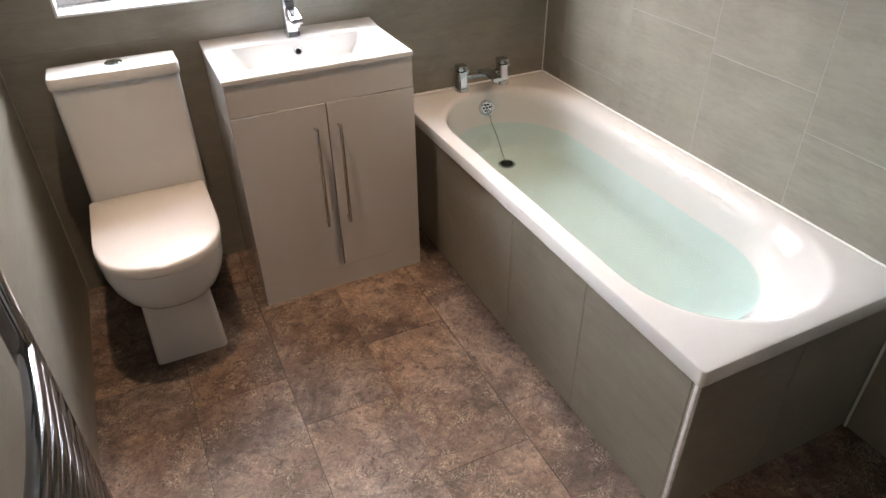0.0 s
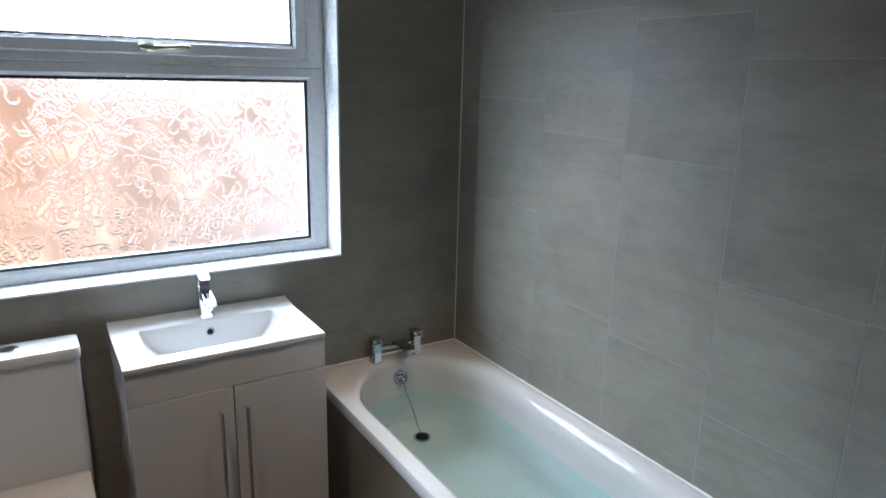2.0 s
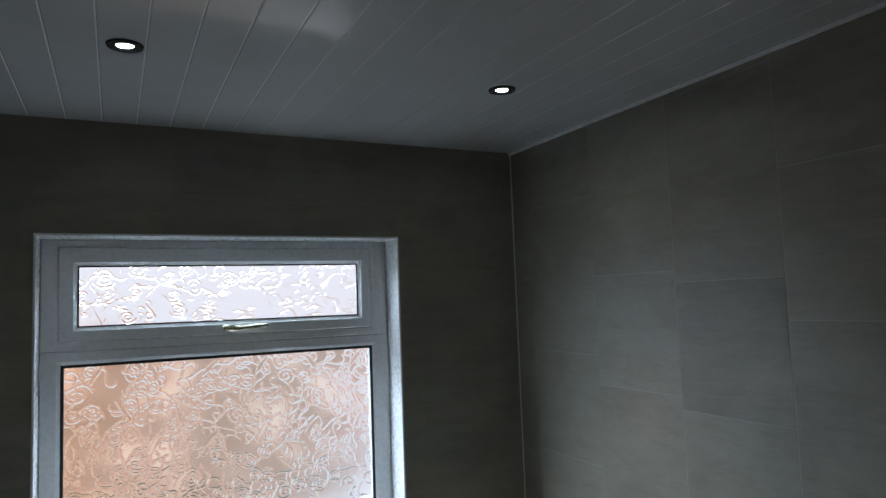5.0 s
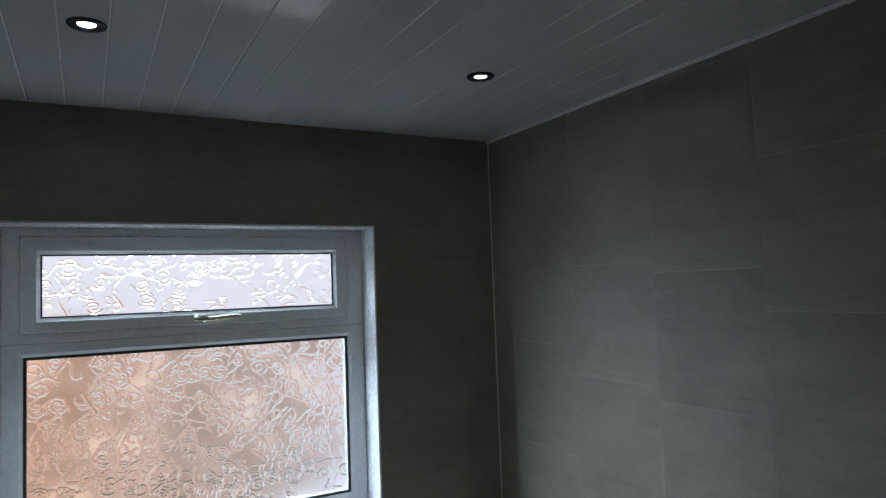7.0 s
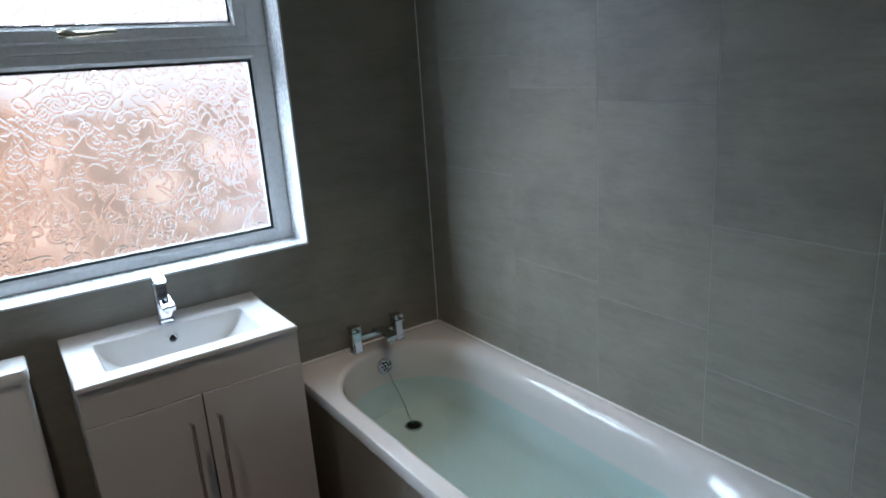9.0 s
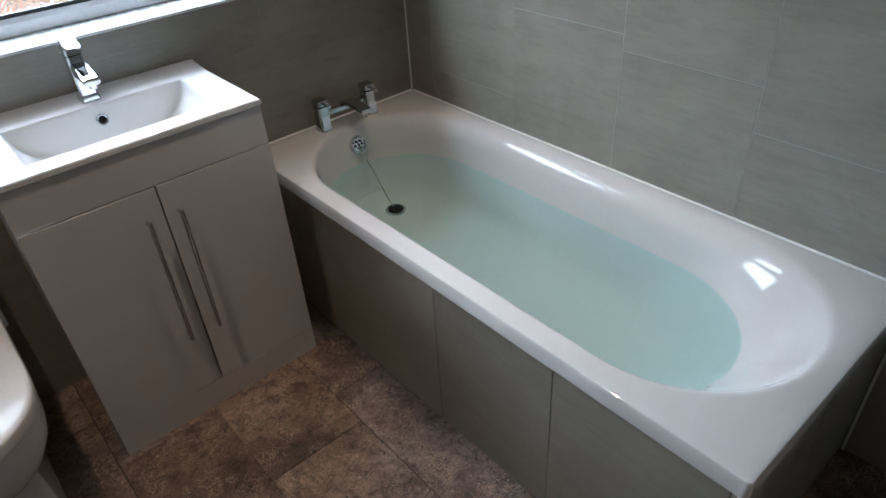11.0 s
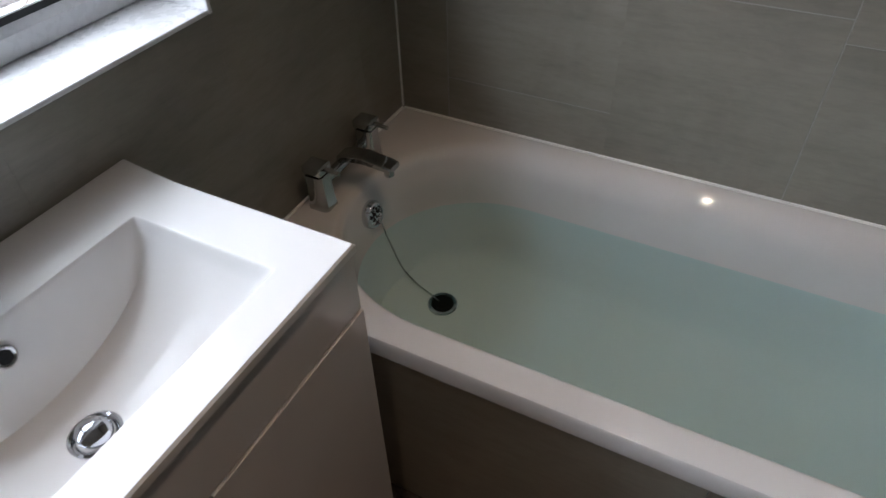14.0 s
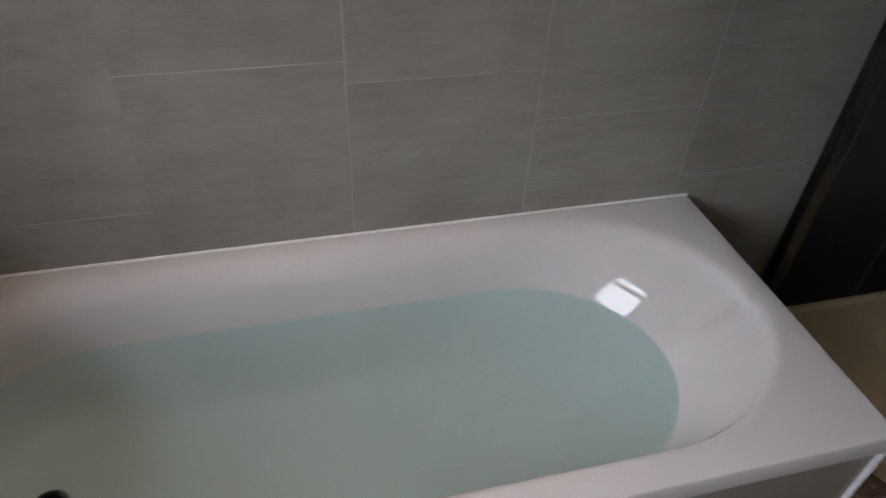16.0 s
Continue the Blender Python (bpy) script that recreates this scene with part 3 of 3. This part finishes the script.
# ---- bath mixer tap ----
bt = thing("bath_mixer_tap", "chrome deck-mounted bath mixer tap with flat spout", "tap")
for x in (-0.420, -0.231):
    y = -0.046
    body = [[(x + w * c, y + e + d * q, RIM + z) for c, q in ((-1, -0.7), (-0.7, -1), (0.7, -1), (1, -0.7), (1, 0.7), (0.7, 1), (-0.7, 1), (-1, 0.7))]
            for z, w, d, e in ((0, 0.0235, 0.026, 0.0), (0.005, 0.0235, 0.026, 0.0), (0.012, 0.0205, 0.0235, 0.0), (0.060, 0.0195, 0.022, 0.002), (0.082, 0.0200, 0.0225, 0.003))]
    part("pillar", loft(bmesh.new(), body, True, True), DIM_TAP_CHROME, bt, smooth=True)
    hd = part("handle", boxed(x - 0.0205, x + 0.0205, y - 0.021, y + 0.026, RIM + 0.085, RIM + 0.106, 0.005, 3), DIM_TAP_CHROME, bt, smooth=True)
    part("lever", tube(bmesh.new(), (x, y - 0.018, RIM + 0.097), (x, y - 0.054, RIM + 0.094), 0.005, 14), DIM_TAP_CHROME, hd, smooth=True)
part("crossbar", boxed(-0.404, -0.247, -0.054, -0.034, RIM + 0.040, RIM + 0.062, 0.006, 3), DIM_TAP_CHROME, bt, smooth=True)
sp = []
for y, z, w, h in ((-0.036, 0.060, 0.020, 0.011), (-0.06, 0.070, 0.022, 0.010), (-0.10, 0.076, 0.022, 0.008), (-0.150, 0.071, 0.021, 0.007), (-0.168, 0.067, 0.020, 0.007)):
    sp.append([(-0.322 + w * cx, y, RIM + z + h * cz) for cx, cz in ((-1, -0.6), (-0.8, -1), (0.8, -1), (1, -0.6), (1, 0.6), (0.8, 1), (-0.8, 1), (-1, 0.6))])
spout = part("spout", loft(bmesh.new(), sp, True, True), DIM_TAP_CHROME, bt, "broad flat spout")
part("nozzle", tube(bmesh.new(), (-0.322, -0.154, RIM + 0.046), (-0.322, -0.154, RIM + 0.066), 0.011, 20), DIM_TAP_CHROME, spout, smooth=True)


# ---- vanity unit and basin ----
VX0, VX1, VY, VZ = -1.390, -0.779, -0.400, 0.846
unit = thing("vanity_unit", "gloss white two-door vanity unit on the floor", "cabinet")
BX0, BX1, BY = VX0 + 0.003, VX1 - 0.002, -0.378
part("body", boxed(BX0, BX1, BY, -0.004, 0.0, 0.690, 0.001, 1), GLOSSW, unit)
part("side_panel", boxed(BX0, BX0 + 0.016, BY, -0.004, 0.690, VZ - 0.0145), GLOSSW, unit)
part("side_panel", boxed(BX1 - 0.016, BX1, BY, -0.004, 0.690, VZ - 0.0145), GLOSSW, unit)
part("plinth", boxed(BX0, BX1, BY - 0.0205, BY - 0.0005, 0.0, 0.0855), GLOSSW, unit)
part("front_panel", boxed(BX0, BX1, BY - 0.0175, BY - 0.0005, 0.7255, VZ - 0.016, 0.0015, 1), GLOSSW, unit)
MX = (BX0 + BX1) / 2 - 0.002
for x0, x1, h in ((BX0, MX - 0.0018, MX - 0.046), (MX + 0.0018, BX1, MX + 0.033)):
    door = part("door", boxed(x0, x1, BY - 0.0205, BY - 0.0005, 0.0858, 0.724, 0.0008, 1), GLOSSW, unit)
    hy = BY - 0.0205
    hb = tube(bmesh.new(), (h, hy - 0.026, 0.285), (h, hy - 0.026, 0.655), 0.006, 16)
    for z in (0.295, 0.645):
        tube(hb, (h, hy, z), (h, hy - 0.026, z), 0.005, 12)
    part("handle", hb, DULL, door, "slim steel bar handle", True)

basin = thing("washbasin", "white ceramic slab basin on the vanity unit", "basin")
QX0, QX1, QY0, QY1 = -1.310, -0.860, -0.340, -0.102


def bowl(x, y):
    u = abs((2 * x - QX0 - QX1) / (QX1 - QX0))
    v = (y - QY0) / (QY1 - QY0)
    if u >= 1 or v <= 0 or v >= 1:
        return 0.0
    f = (1 - u ** 2.0) ** 0.62
    g = min(1.0, v / 0.16, (1 - v) / 0.10)
    inside = min(1.0, min((1 - u) * (QX1 - QX0) / 2, v * (QY1 - QY0), (1 - v) * (QY1 - QY0)) / 0.007)
    return 0.130 * f * (1 - (1 - g) ** 1.6) * inside * inside * (3 - 2 * inside)


def upsweep(y):
    """The tap ledge falls a little from the wall towards the bowl."""
    return 0.012 * max(0.0, (y + 0.100) / 0.098) ** 1.2


def lines(a, b, p, q, n):
    k = [a, a + 0.003] + [a + (p - a) * t for t in (0.5, 0.9, 0.97)]
    k += [p + (q - p) * (0.5 - 0.5 * math.cos(math.pi * i / n)) for i in range(n + 1)]
    return k + [q + (b - q) * t for t in (0.03, 0.1, 0.4, 0.64, 0.70, 0.76, 0.82, 0.88, 0.93)] + [b - 0.003, b]


xs, ys = lines(VX0, VX1, QX0, QX1, 60), lines(VY, -0.002, QY0, QY1, 44)
bm = bmesh.new()
grid = []
for j, y in enumerate(ys):
    row = []
    for i, x in enumerate(xs):
        edge = 0.003 if i in (0, len(xs) - 1) or j in (0, len(ys) - 1) else 0.0
        row.append(bm.verts.new((x, y, VZ - edge - bowl(x, y) + upsweep(y))))
    grid.append(row)
for j in range(len(ys) - 1):
    for i in range(len(xs) - 1):
        bm.faces.new((grid[j][i], grid[j][i + 1], grid[j + 1][i + 1], grid[j + 1][i]))
border = grid[0] + [r[-1] for r in grid[1:]] + grid[-1][-2::-1] + [r[0] for r in grid[-2:0:-1]]
low = [bm.verts.new((v.co.x, v.co.y, VZ - 0.014)) for v in border]
for i in range(len(border)):
    k = (i + 1) % len(border)
    bm.faces.new((border[i], low[i], low[k], border[k]))
slab = part("slab", bm, CERAMIC, basin, smooth=True)
CX, CY = -1.085, -0.215
part("overflow", lathe(bmesh.new(), (CX, QY1 - 0.012, VZ - 0.038), (0, -1, 0.35), [(0.0145, -0.004), (0.0145, 0.003), (0.012, 0.005), (0.0095, 0.004), (0.0092, 0.001)]), CHROME, basin, "chrome overflow ring", True)
part("overflow_hole", lathe(bmesh.new(), (CX, QY1 - 0.012, VZ - 0.038), (0, -1, 0.35), [(0.0094, 0.0005), (0.0094, 0.0032)]), HOLE_DARK, basin, "black disc painting the dark inside the hole")
BZ = VZ - 0.130
part("waste_ring", lathe(bmesh.new(), (CX, CY, BZ), (0, 0, 1), [(0.032, -0.002), (0.032, 0.003), (0.029, 0.005), (0.023, 0.002), (0.022, 0.0)]), CHROME, basin, "chrome waste ring", True)
part("waste_plug", lathe(bmesh.new(), (CX, CY, BZ + 0.006), (0.15, -0.25, 1), [(0.021, 0), (0.021, 0.003), (0.017, 0.007), (0.010, 0.009), (0.003, 0.010)]), CHROME, basin, "domed chrome pop-up plug", True)

# basin tap
tp = thing("basin_mixer_tap", "chrome square basin mixer tap with lever", "tap")
TX, TY = -1.085, -0.058


def slab_loop(xc, w, yc, d, z, tilt=0.0):
    c = 0.22
    return [(xc + w * a, yc + d * b, z + tilt * b) for a, b in ((-1, -1 + c), (-1 + c, -1), (1 - c, -1), (1, -1 + c), (1, 1 - c), (1 - c, 1), (-1 + c, 1), (-1, 1 - c))]


part("body", loft(bmesh.new(), [slab_loop(TX, 0.024, TY, 0.026, VZ), slab_loop(TX, 0.024, TY, 0.025, VZ + 0.006), slab_loop(TX, 0.0205, TY, 0.023, VZ + 0.02),
                                slab_loop(TX, 0.0195, TY + 0.003, 0.022, VZ + 0.104), slab_loop(TX, 0.0195, TY + 0.004, 0.022, VZ + 0.122, 0.004)], True, True), CHROME, tp)
sp = []
for y, z, w, h in ((-0.015, 0.084, 0.018, 0.018), (-0.05, 0.083, 0.019, 0.014), (-0.09, 0.077, 0.019, 0.010), (-0.105, 0.074, 0.018, 0.009)):
    sp.append([(TX + w * a, TY + y, VZ + z + h * b) for a, b in ((-1, -0.6), (-0.8, -1), (0.8, -1), (1, -0.6), (1, 0.6), (0.8, 1), (-0.8, 1), (-1, 0.6))])
spout = part("spout", loft(bmesh.new(), sp, True, True), CHROME, tp)
part("nozzle", tube(bmesh.new(), (TX, TY - 0.094, VZ + 0.056), (TX, TY - 0.094, VZ + 0.072), 0.011, 20), CHROME, spout, smooth=True)
part("lever", loft(bmesh.new(), [slab_loop(TX, 0.020, TY + 0.004, 0.023, VZ + 0.124, 0.004), slab_loop(TX, 0.020, TY + 0.004, 0.023, VZ + 0.142, 0.006),
                                 slab_loop(TX, 0.019, TY - 0.004, 0.034, VZ + 0.149, 0.012), slab_loop(TX, 0.017, TY - 0.006, 0.034, VZ + 0.154, 0.012)], True, True), CHROME, tp)


# ---- toilet ----
wc = thing("toilet", "white close-coupled ceramic toilet with closed seat", "toilet")
KX = -1.671
hw = 0.187
TKX = -1.665
part("cistern", loft(bmesh.new(), [oval(TKX - hw + 0.004, TKX + hw - 0.004, -0.170, -0.052, 0.39, 0.02, 0.01, 6, 0.02), oval(TKX - hw + 0.004, TKX + hw - 0.004, -0.172, -0.052, 0.818, 0.02, 0.01, 6, 0.02)], True, True), CERAMIC, wc, smooth=False)
part("cistern_lid", loft(bmesh.new(), [oval(TKX - hw, TKX + hw, -0.178, -0.048, 0.820, 0.02, 0.01, 6, 0.02), oval(TKX - hw - 0.001, TKX + hw + 0.001, -0.180, -0.047, 0.825, 0.022, 0.01, 6, 0.022),
                                       oval(TKX - hw - 0.001, TKX + hw + 0.001, -0.180, -0.047, 0.848, 0.022, 0.01, 6, 0.022), oval(TKX - hw + 0.002, TKX + hw - 0.002, -0.177, -0.049, 0.854, 0.022, 0.01, 6, 0.022),
                                       oval(TKX - hw + 0.012, TKX + hw - 0.012, -0.168, -0.058, 0.857, 0.022, 0.01, 6, 0.022)], True, True), CERAMIC, wc, smooth=True)
fb = part("flush_button", lathe(bmesh.new(), (KX + 0.010, -0.108, 0.856), (0, 0, 1), [(0.026, 0), (0.026, 0.004), (0.023, 0.006), (0.020, 0.005)]), CHROME, wc, "round chrome dual flush button", True)
part("button_half", boxed(KX - 0.007, KX + 0.009, -0.122, -0.094, 0.8605, 0.864, 0.001, 1), CHROME, fb)
part("button_half", boxed(KX + 0.011, KX + 0.027, -0.122, -0.094, 0.8605, 0.864, 0.001, 1), CHROME, fb)
SZ = 0.445


def oval_d(x0, x1, y0, y1, z, end, n=14, r=0.018):
    """Plan of a seat: square at the back, a half-ellipse at the front."""
    hwid = (x1 - x0) / 2
    pts = []
    for cx, cy, rx, ry, a0 in ((x1 - r, y1 - r, r, r, 0), (x0 + r, y1 - r, r, r, 90), (x0 + hwid, y0 + end, hwid, end, 180), (x1 - hwid, y0 + end, hwid, end, 270)):
        for i in range(n + 1):
            a = radians(a0 + 90 * i / n)
            c, s = math.cos(a), math.sin(a)
            if a0 >= 180:
                c, s = math.copysign(abs(c) ** 0.85, c), math.copysign(abs(s) ** 0.85, s)
            pts.append((cx + rx * c, cy + ry * s, z))
    return pts


SX0, SX1, SY0, SY1 = KX - 0.185, KX + 0.181, -0.655, -0.176
part("seat_lid", loft(bmesh.new(), [oval_d(SX0, SX1, SY0, SY1, SZ - 0.034, 0.22), oval_d(SX0 - 0.001, SX1 + 0.001, SY0 - 0.001, SY1, SZ - 0.010, 0.22),
                                    oval_d(SX0 + 0.002, SX1 - 0.002, SY0 + 0.003, SY1 - 0.002, SZ - 0.003, 0.22), oval_d(SX0 + 0.010, SX1 - 0.010, SY0 + 0.011, SY1 - 0.008, SZ, 0.21),
                                    oval_d(SX0 + 0.10, SX1 - 0.10, SY0 + 0.14, SY1 - 0.10, SZ + 0.002, 0.12)], True, True), SEATP, wc, smooth=True)
part("seat", loft(bmesh.new(), [oval_d(SX0 + 0.002, SX1 - 0.002, SY0 + 0.002, SY1, SZ - 0.052, 0.22), oval_d(SX0 + 0.001, SX1 - 0.001, SY0 + 0.001, SY1, SZ - 0.036, 0.22)], True, True), SEATP, wc, smooth=False)
part("bowl", loft(bmesh.new(), [oval_d(SX0 + 0.005, SX1 - 0.005, SY0 + 0.005, -0.004, SZ - 0.054, 0.22), oval_d(SX0 + 0.004, SX1 - 0.004, SY0 + 0.005, -0.004, SZ - 0.085, 0.22),
                                oval_d(SX0 + 0.010, SX1 - 0.010, SY0 + 0.014, -0.004, SZ - 0.125, 0.22), oval_d(SX0 + 0.026, SX1 - 0.026, SY0 + 0.034, -0.004, SZ - 0.165, 0.20),
                                oval_d(SX0 + 0.050, SX1 - 0.050, SY0 + 0.062, -0.004, SZ - 0.195, 0.16), oval_d(SX0 + 0.076, SX1 - 0.076, SY0 + 0.090, -0.004, SZ - 0.213, 0.08),
                                oval_d(KX - 0.106, KX + 0.100, -0.534, -0.004, SZ - 0.222, 0.03, r=0.01)], True, True), CERAMIC, wc, smooth=True)
part("pedestal", loft(bmesh.new(), [oval(KX - 0.115, KX + 0.112, -0.545, -0.02, 0.0, 0.018, 0.018, 6, 0.018), oval(KX - 0.112, KX + 0.108, -0.542, -0.02, 0.10, 0.018, 0.018, 6, 0.018),
                                    oval(KX - 0.106, KX + 0.101, -0.537, -0.02, 0.26, 0.018, 0.018, 6, 0.018)], True, True), CERAMIC, wc, smooth=False)


# ---- towel radiator on the west wall ----
rad = thing("towel_radiator", "chrome ladder towel radiator with curved bars", "radiator")
RX, RY0, RY1 = -1.868, -1.93, -1.407
for y in (RY0, RY1):
    part("post", boxed(RX - 0.015, RX + 0.018, y - 0.018, y + 0.018, 0.26, 1.06, 0.008, 3), DIM_RAIL_CHROME, rad, smooth=True)
    for z in (0.32, 1.0):
        part("bracket", tube(bmesh.new(), (-W, y, z), (RX - 0.014, y, z), 0.010, 14), DIM_RAIL_CHROME, rad, smooth=True)
for k in range(14):
    z = 0.848 - 0.039 * k
    if z < 0.30:
        break
    pts = [(RX + 0.006 + 0.022 * math.sin(math.pi * u), RY0 + (RY1 - RY0) * u, z) for u in [i / 20 for i in range(21)]]
    part("bar", path_tube(pts, 0.0145, 16), DIM_RAIL_CHROME, rad, smooth=True)


# ---- shower enclosure beyond the bath ----
sh = thing("shower_enclosure", "chrome framed curved glass shower enclosure on a tray", "shower")


def quadrant(inset, z, n=14):
    """Plan of the tray: square to the walls, one rounded corner towards the room."""
    r = 0.55 - inset
    pts = [(-0.003 - inset * 0.2, -2.030 - inset, z)]
    pts += [(-0.30 - r * math.sin(radians(90 * i / n)), -2.580 + r * math.cos(radians(90 * i / n)), z) for i in range(n + 1)]
    return pts + [(-0.85 + inset, -S + 0.004 + inset * 0.2, z), (-0.003 - inset * 0.2, -S + 0.004 + inset * 0.2, z)]


def strip(inset, wide, z0, z1):
    """An upright band that follows the tray's open edge."""
    out, inn = quadrant(inset, 0)[:-1], quadrant(inset + wide, 0)[:-1]
    bm = bmesh.new()
    rows = [[(a[0], a[1], z0), (a[0], a[1], z1), (b[0], b[1], z1), (b[0], b[1], z0)] for a, b in zip(out, inn)]
    rows[0] = [(-0.034, p[1], p[2]) for p in rows[0]]
    return loft(bm, rows, True, True)


part("wall_profile", boxed(-0.034, -0.001, -2.085, -2.035, 0.053, 2.0, 0.004), DARK_METAL, sh, "dark aluminium wall profile")
part("bottom_rail", strip(0.010, 0.040, 0.053, 0.080), CHROME, sh)
part("top_rail", strip(0.012, 0.036, 1.965, 2.0), CHROME, sh)
part("pane", strip(0.027, 0.006, 0.081, 1.964), GLASS, sh, "clear curved safety glass").visible_shadow = False
tray = tagged(link("shower_tray", loft(bmesh.new(), [quadrant(0, 0.0), quadrant(0, 0.046), quadrant(0.005, 0.052), quadrant(0.07, 0.052), quadrant(0.09, 0.034)], True, True), TRAY), "white shower tray with warm light painted in cream, rounded front corner", "shower tray")
# sheet added over the wall: the shower's shade put into its colour
tagged(link("shower_panel", boxed(-0.008, -0.0005, -2.94, -2.086, 0.054, 2.2), SHOWER_SHADE), "black sheet painting the shade on the shower wall", "wall panel", kind="structure")


# ---- pieces: wall tiles, bath panel tiles, floor tiles ----
def tile_mesh(w, h, t, gl, gr, gb, gt, c=0.0006):
    """A tile w wide and h high, front at y=0: joints on the sides where g is set."""
    x0, x1, z0, z1 = gl, w - gr, gb, h - gt
    f = [c if g else 0.0 for g in (gl, gr, gb, gt)]
    bm = bmesh.new()
    loft(bm, [[(x0, t, z0), (x1, t, z0), (x1, t, z1), (x0, t, z1)], [(x0, c, z0), (x1, c, z0), (x1, c, z1), (x0, c, z1)],
              [(x0 + f[0], 0, z0 + f[2]), (x1 - f[1], 0, z0 + f[2]), (x1 - f[1], 0, z1 - f[3]), (x0 + f[0], 0, z1 - f[3])]], True, True)
    return bm


def lay(parent, origin, axis, a0, a1, z0, z1, thick, material, cuts=(0, 0, 0, 0), g=0.0009, c=0.0006):
    """One tile on a wall. axis: rotation about z of the tile's own frame (x along the wall, y into it)."""
    gl, gr, gb, gt = [0.0 if cut else g for cut in cuts]
    ob = link("tile", tile_mesh(a1 - a0, z1 - z0, thick, gl, gr, gb, gt, c), material, parent=parent)
    ob.matrix_world = Matrix.Translation(origin) @ pose(0, 0, 0, 0, 0, axis) @ Matrix.Translation((a0, 0, z0))
    return ob


def lay_fine(*a):
    return lay(*a, g=0.0001, c=0.00008)


def columns(edges, rows, z_low, z_top):
    for i, (a, b) in enumerate(zip(edges, edges[1:])):
        zs = [z_low] + [z for z in rows[i % len(rows)] if z_low + 0.02 < z < z_top - 0.02] + [z_top]
        for z0, z1 in zip(zs, zs[1:]):
            yield a, b, z0, z1


R1, R2, R3, R4 = (0.235, 0.635, 1.205, 1.600, 2.178), (0.52, 0.912, 1.495, 1.882), (0.29, 0.869, 1.455, 1.845, 2.42), (0.18, 0.760, 1.155, 1.732, 2.130)
R5 = (0.19, 0.580, 1.160, 1.55, 2.13)
# east wall: along the wall from the corner towards the south
for a, b, z0, z1 in columns([0.0, 0.132, 0.524, 0.905, 1.283, 1.662, 2.045, 2.425, 2.805, S], [(0.92, 1.5, 1.89), R1, R2, R3, R4, R5, R2, R1, R4], 0.0, H):
    lay(wall_east, (0, 0, 0), -90, a, b, z0, z1, TH, TILE, (a == 0.524, b == 0.524, 0, 0))
# north wall: along x from the west; the window's opening is cut out
cols = [-W, -1.695, -1.310, -0.925, WX1 + L, -0.155, 0.0]
for a, b, z0, z1 in columns(cols, [(0.30, 0.888, 1.47, 1.86), (0.30, 0.888, 1.47, 1.86), (0.53, 0.92, 1.505, 1.893), R1, R3, R2], 0.0, H):
    if b <= WX0 or a >= WX1 + L or z1 <= WZ0 or z0 >= WZ1:
        lay_fine(wall_north, (0, 0, 0), 0, a, b, z0, z1, TH, TILE_ON)
        continue
    ia, ib = max(a, WX0 - L), min(b, WX1 + L)
    if z0 < WZ0:
        lay_fine(wall_north, (0, 0, 0), 0, ia, ib, z0, WZ0 - L, TH, TILE_ON, (ia > a, ib < b, 0, 1))
    if z1 > WZ1:
        lay_fine(wall_north, (0, 0, 0), 0, ia, ib, WZ1 + L, z1, TH, TILE_ON, (ia > a, ib < b, 1, 0))
    if a < WX0:
        lay_fine(wall_north, (0, 0, 0), 0, a, WX0 - L, z0, z1, TH, TILE_ON, (0, 1, 0, 0))
    if b > WX1 + L:
        lay_fine(wall_north, (0, 0, 0), 0, WX1 + L, b, z0, z1, TH, TILE_ON, (1, 0, 0, 0))
for a, b, z0, z1 in columns([-S, -2.7, -2.315, -1.93, -1.545, -1.16, -0.775, -0.39, 0.0], [R1, R3, R2, R4], 0.0, H):
    lay_fine(wall_west, (-W, 0, 0), 90, a, b, z0, z1, TH, TILE)
# bath panels
for a, b in ((0.0, 0.902), (0.902, 1.282), (1.282, 1.672), (1.672, 1.684)):
    lay(panel, (-0.680, 0, 0), -90, a, b, 0.0, RIM - 0.044, 0.008, TILE)
for a, b in ((-0.676, -0.35), (-0.35, 0.0)):
    lay(end_panel, (0, -1.692, 0), 0, a, b, 0.0, RIM - 0.044, 0.008, TILE)
# floor
for i, x0 in enumerate([-1.989 - 0.0, -1.705, -1.420, -1.137, -0.852, -0.568, -0.284]):
    x1 = x0 + 0.284
    off = (-0.62, -0.785, -1.0, -1.33, -1.195, -0.9, -0.6)[i]
    y = off
    while y < 0:
        y += 0.58
    while y > -S:
        y0, y1 = max(y - 0.58, -S), min(y, 0.0)
        if y1 - y0 > 0.01:
            bm = bmesh.new()
            box(bm, x0 + 0.0010, x1 - 0.0010, y0 + 0.0010, y1 - 0.0010, -0.003, 0.0)
            c = Vector(((x0 + x1) / 2, (y0 + y1) / 2, 0))
            bmesh.ops.translate(bm, verts=bm.verts, vec=-c)
            t = link("tile", bm, VINYL, parent=floor)
            t.location = c
        y -= 0.58
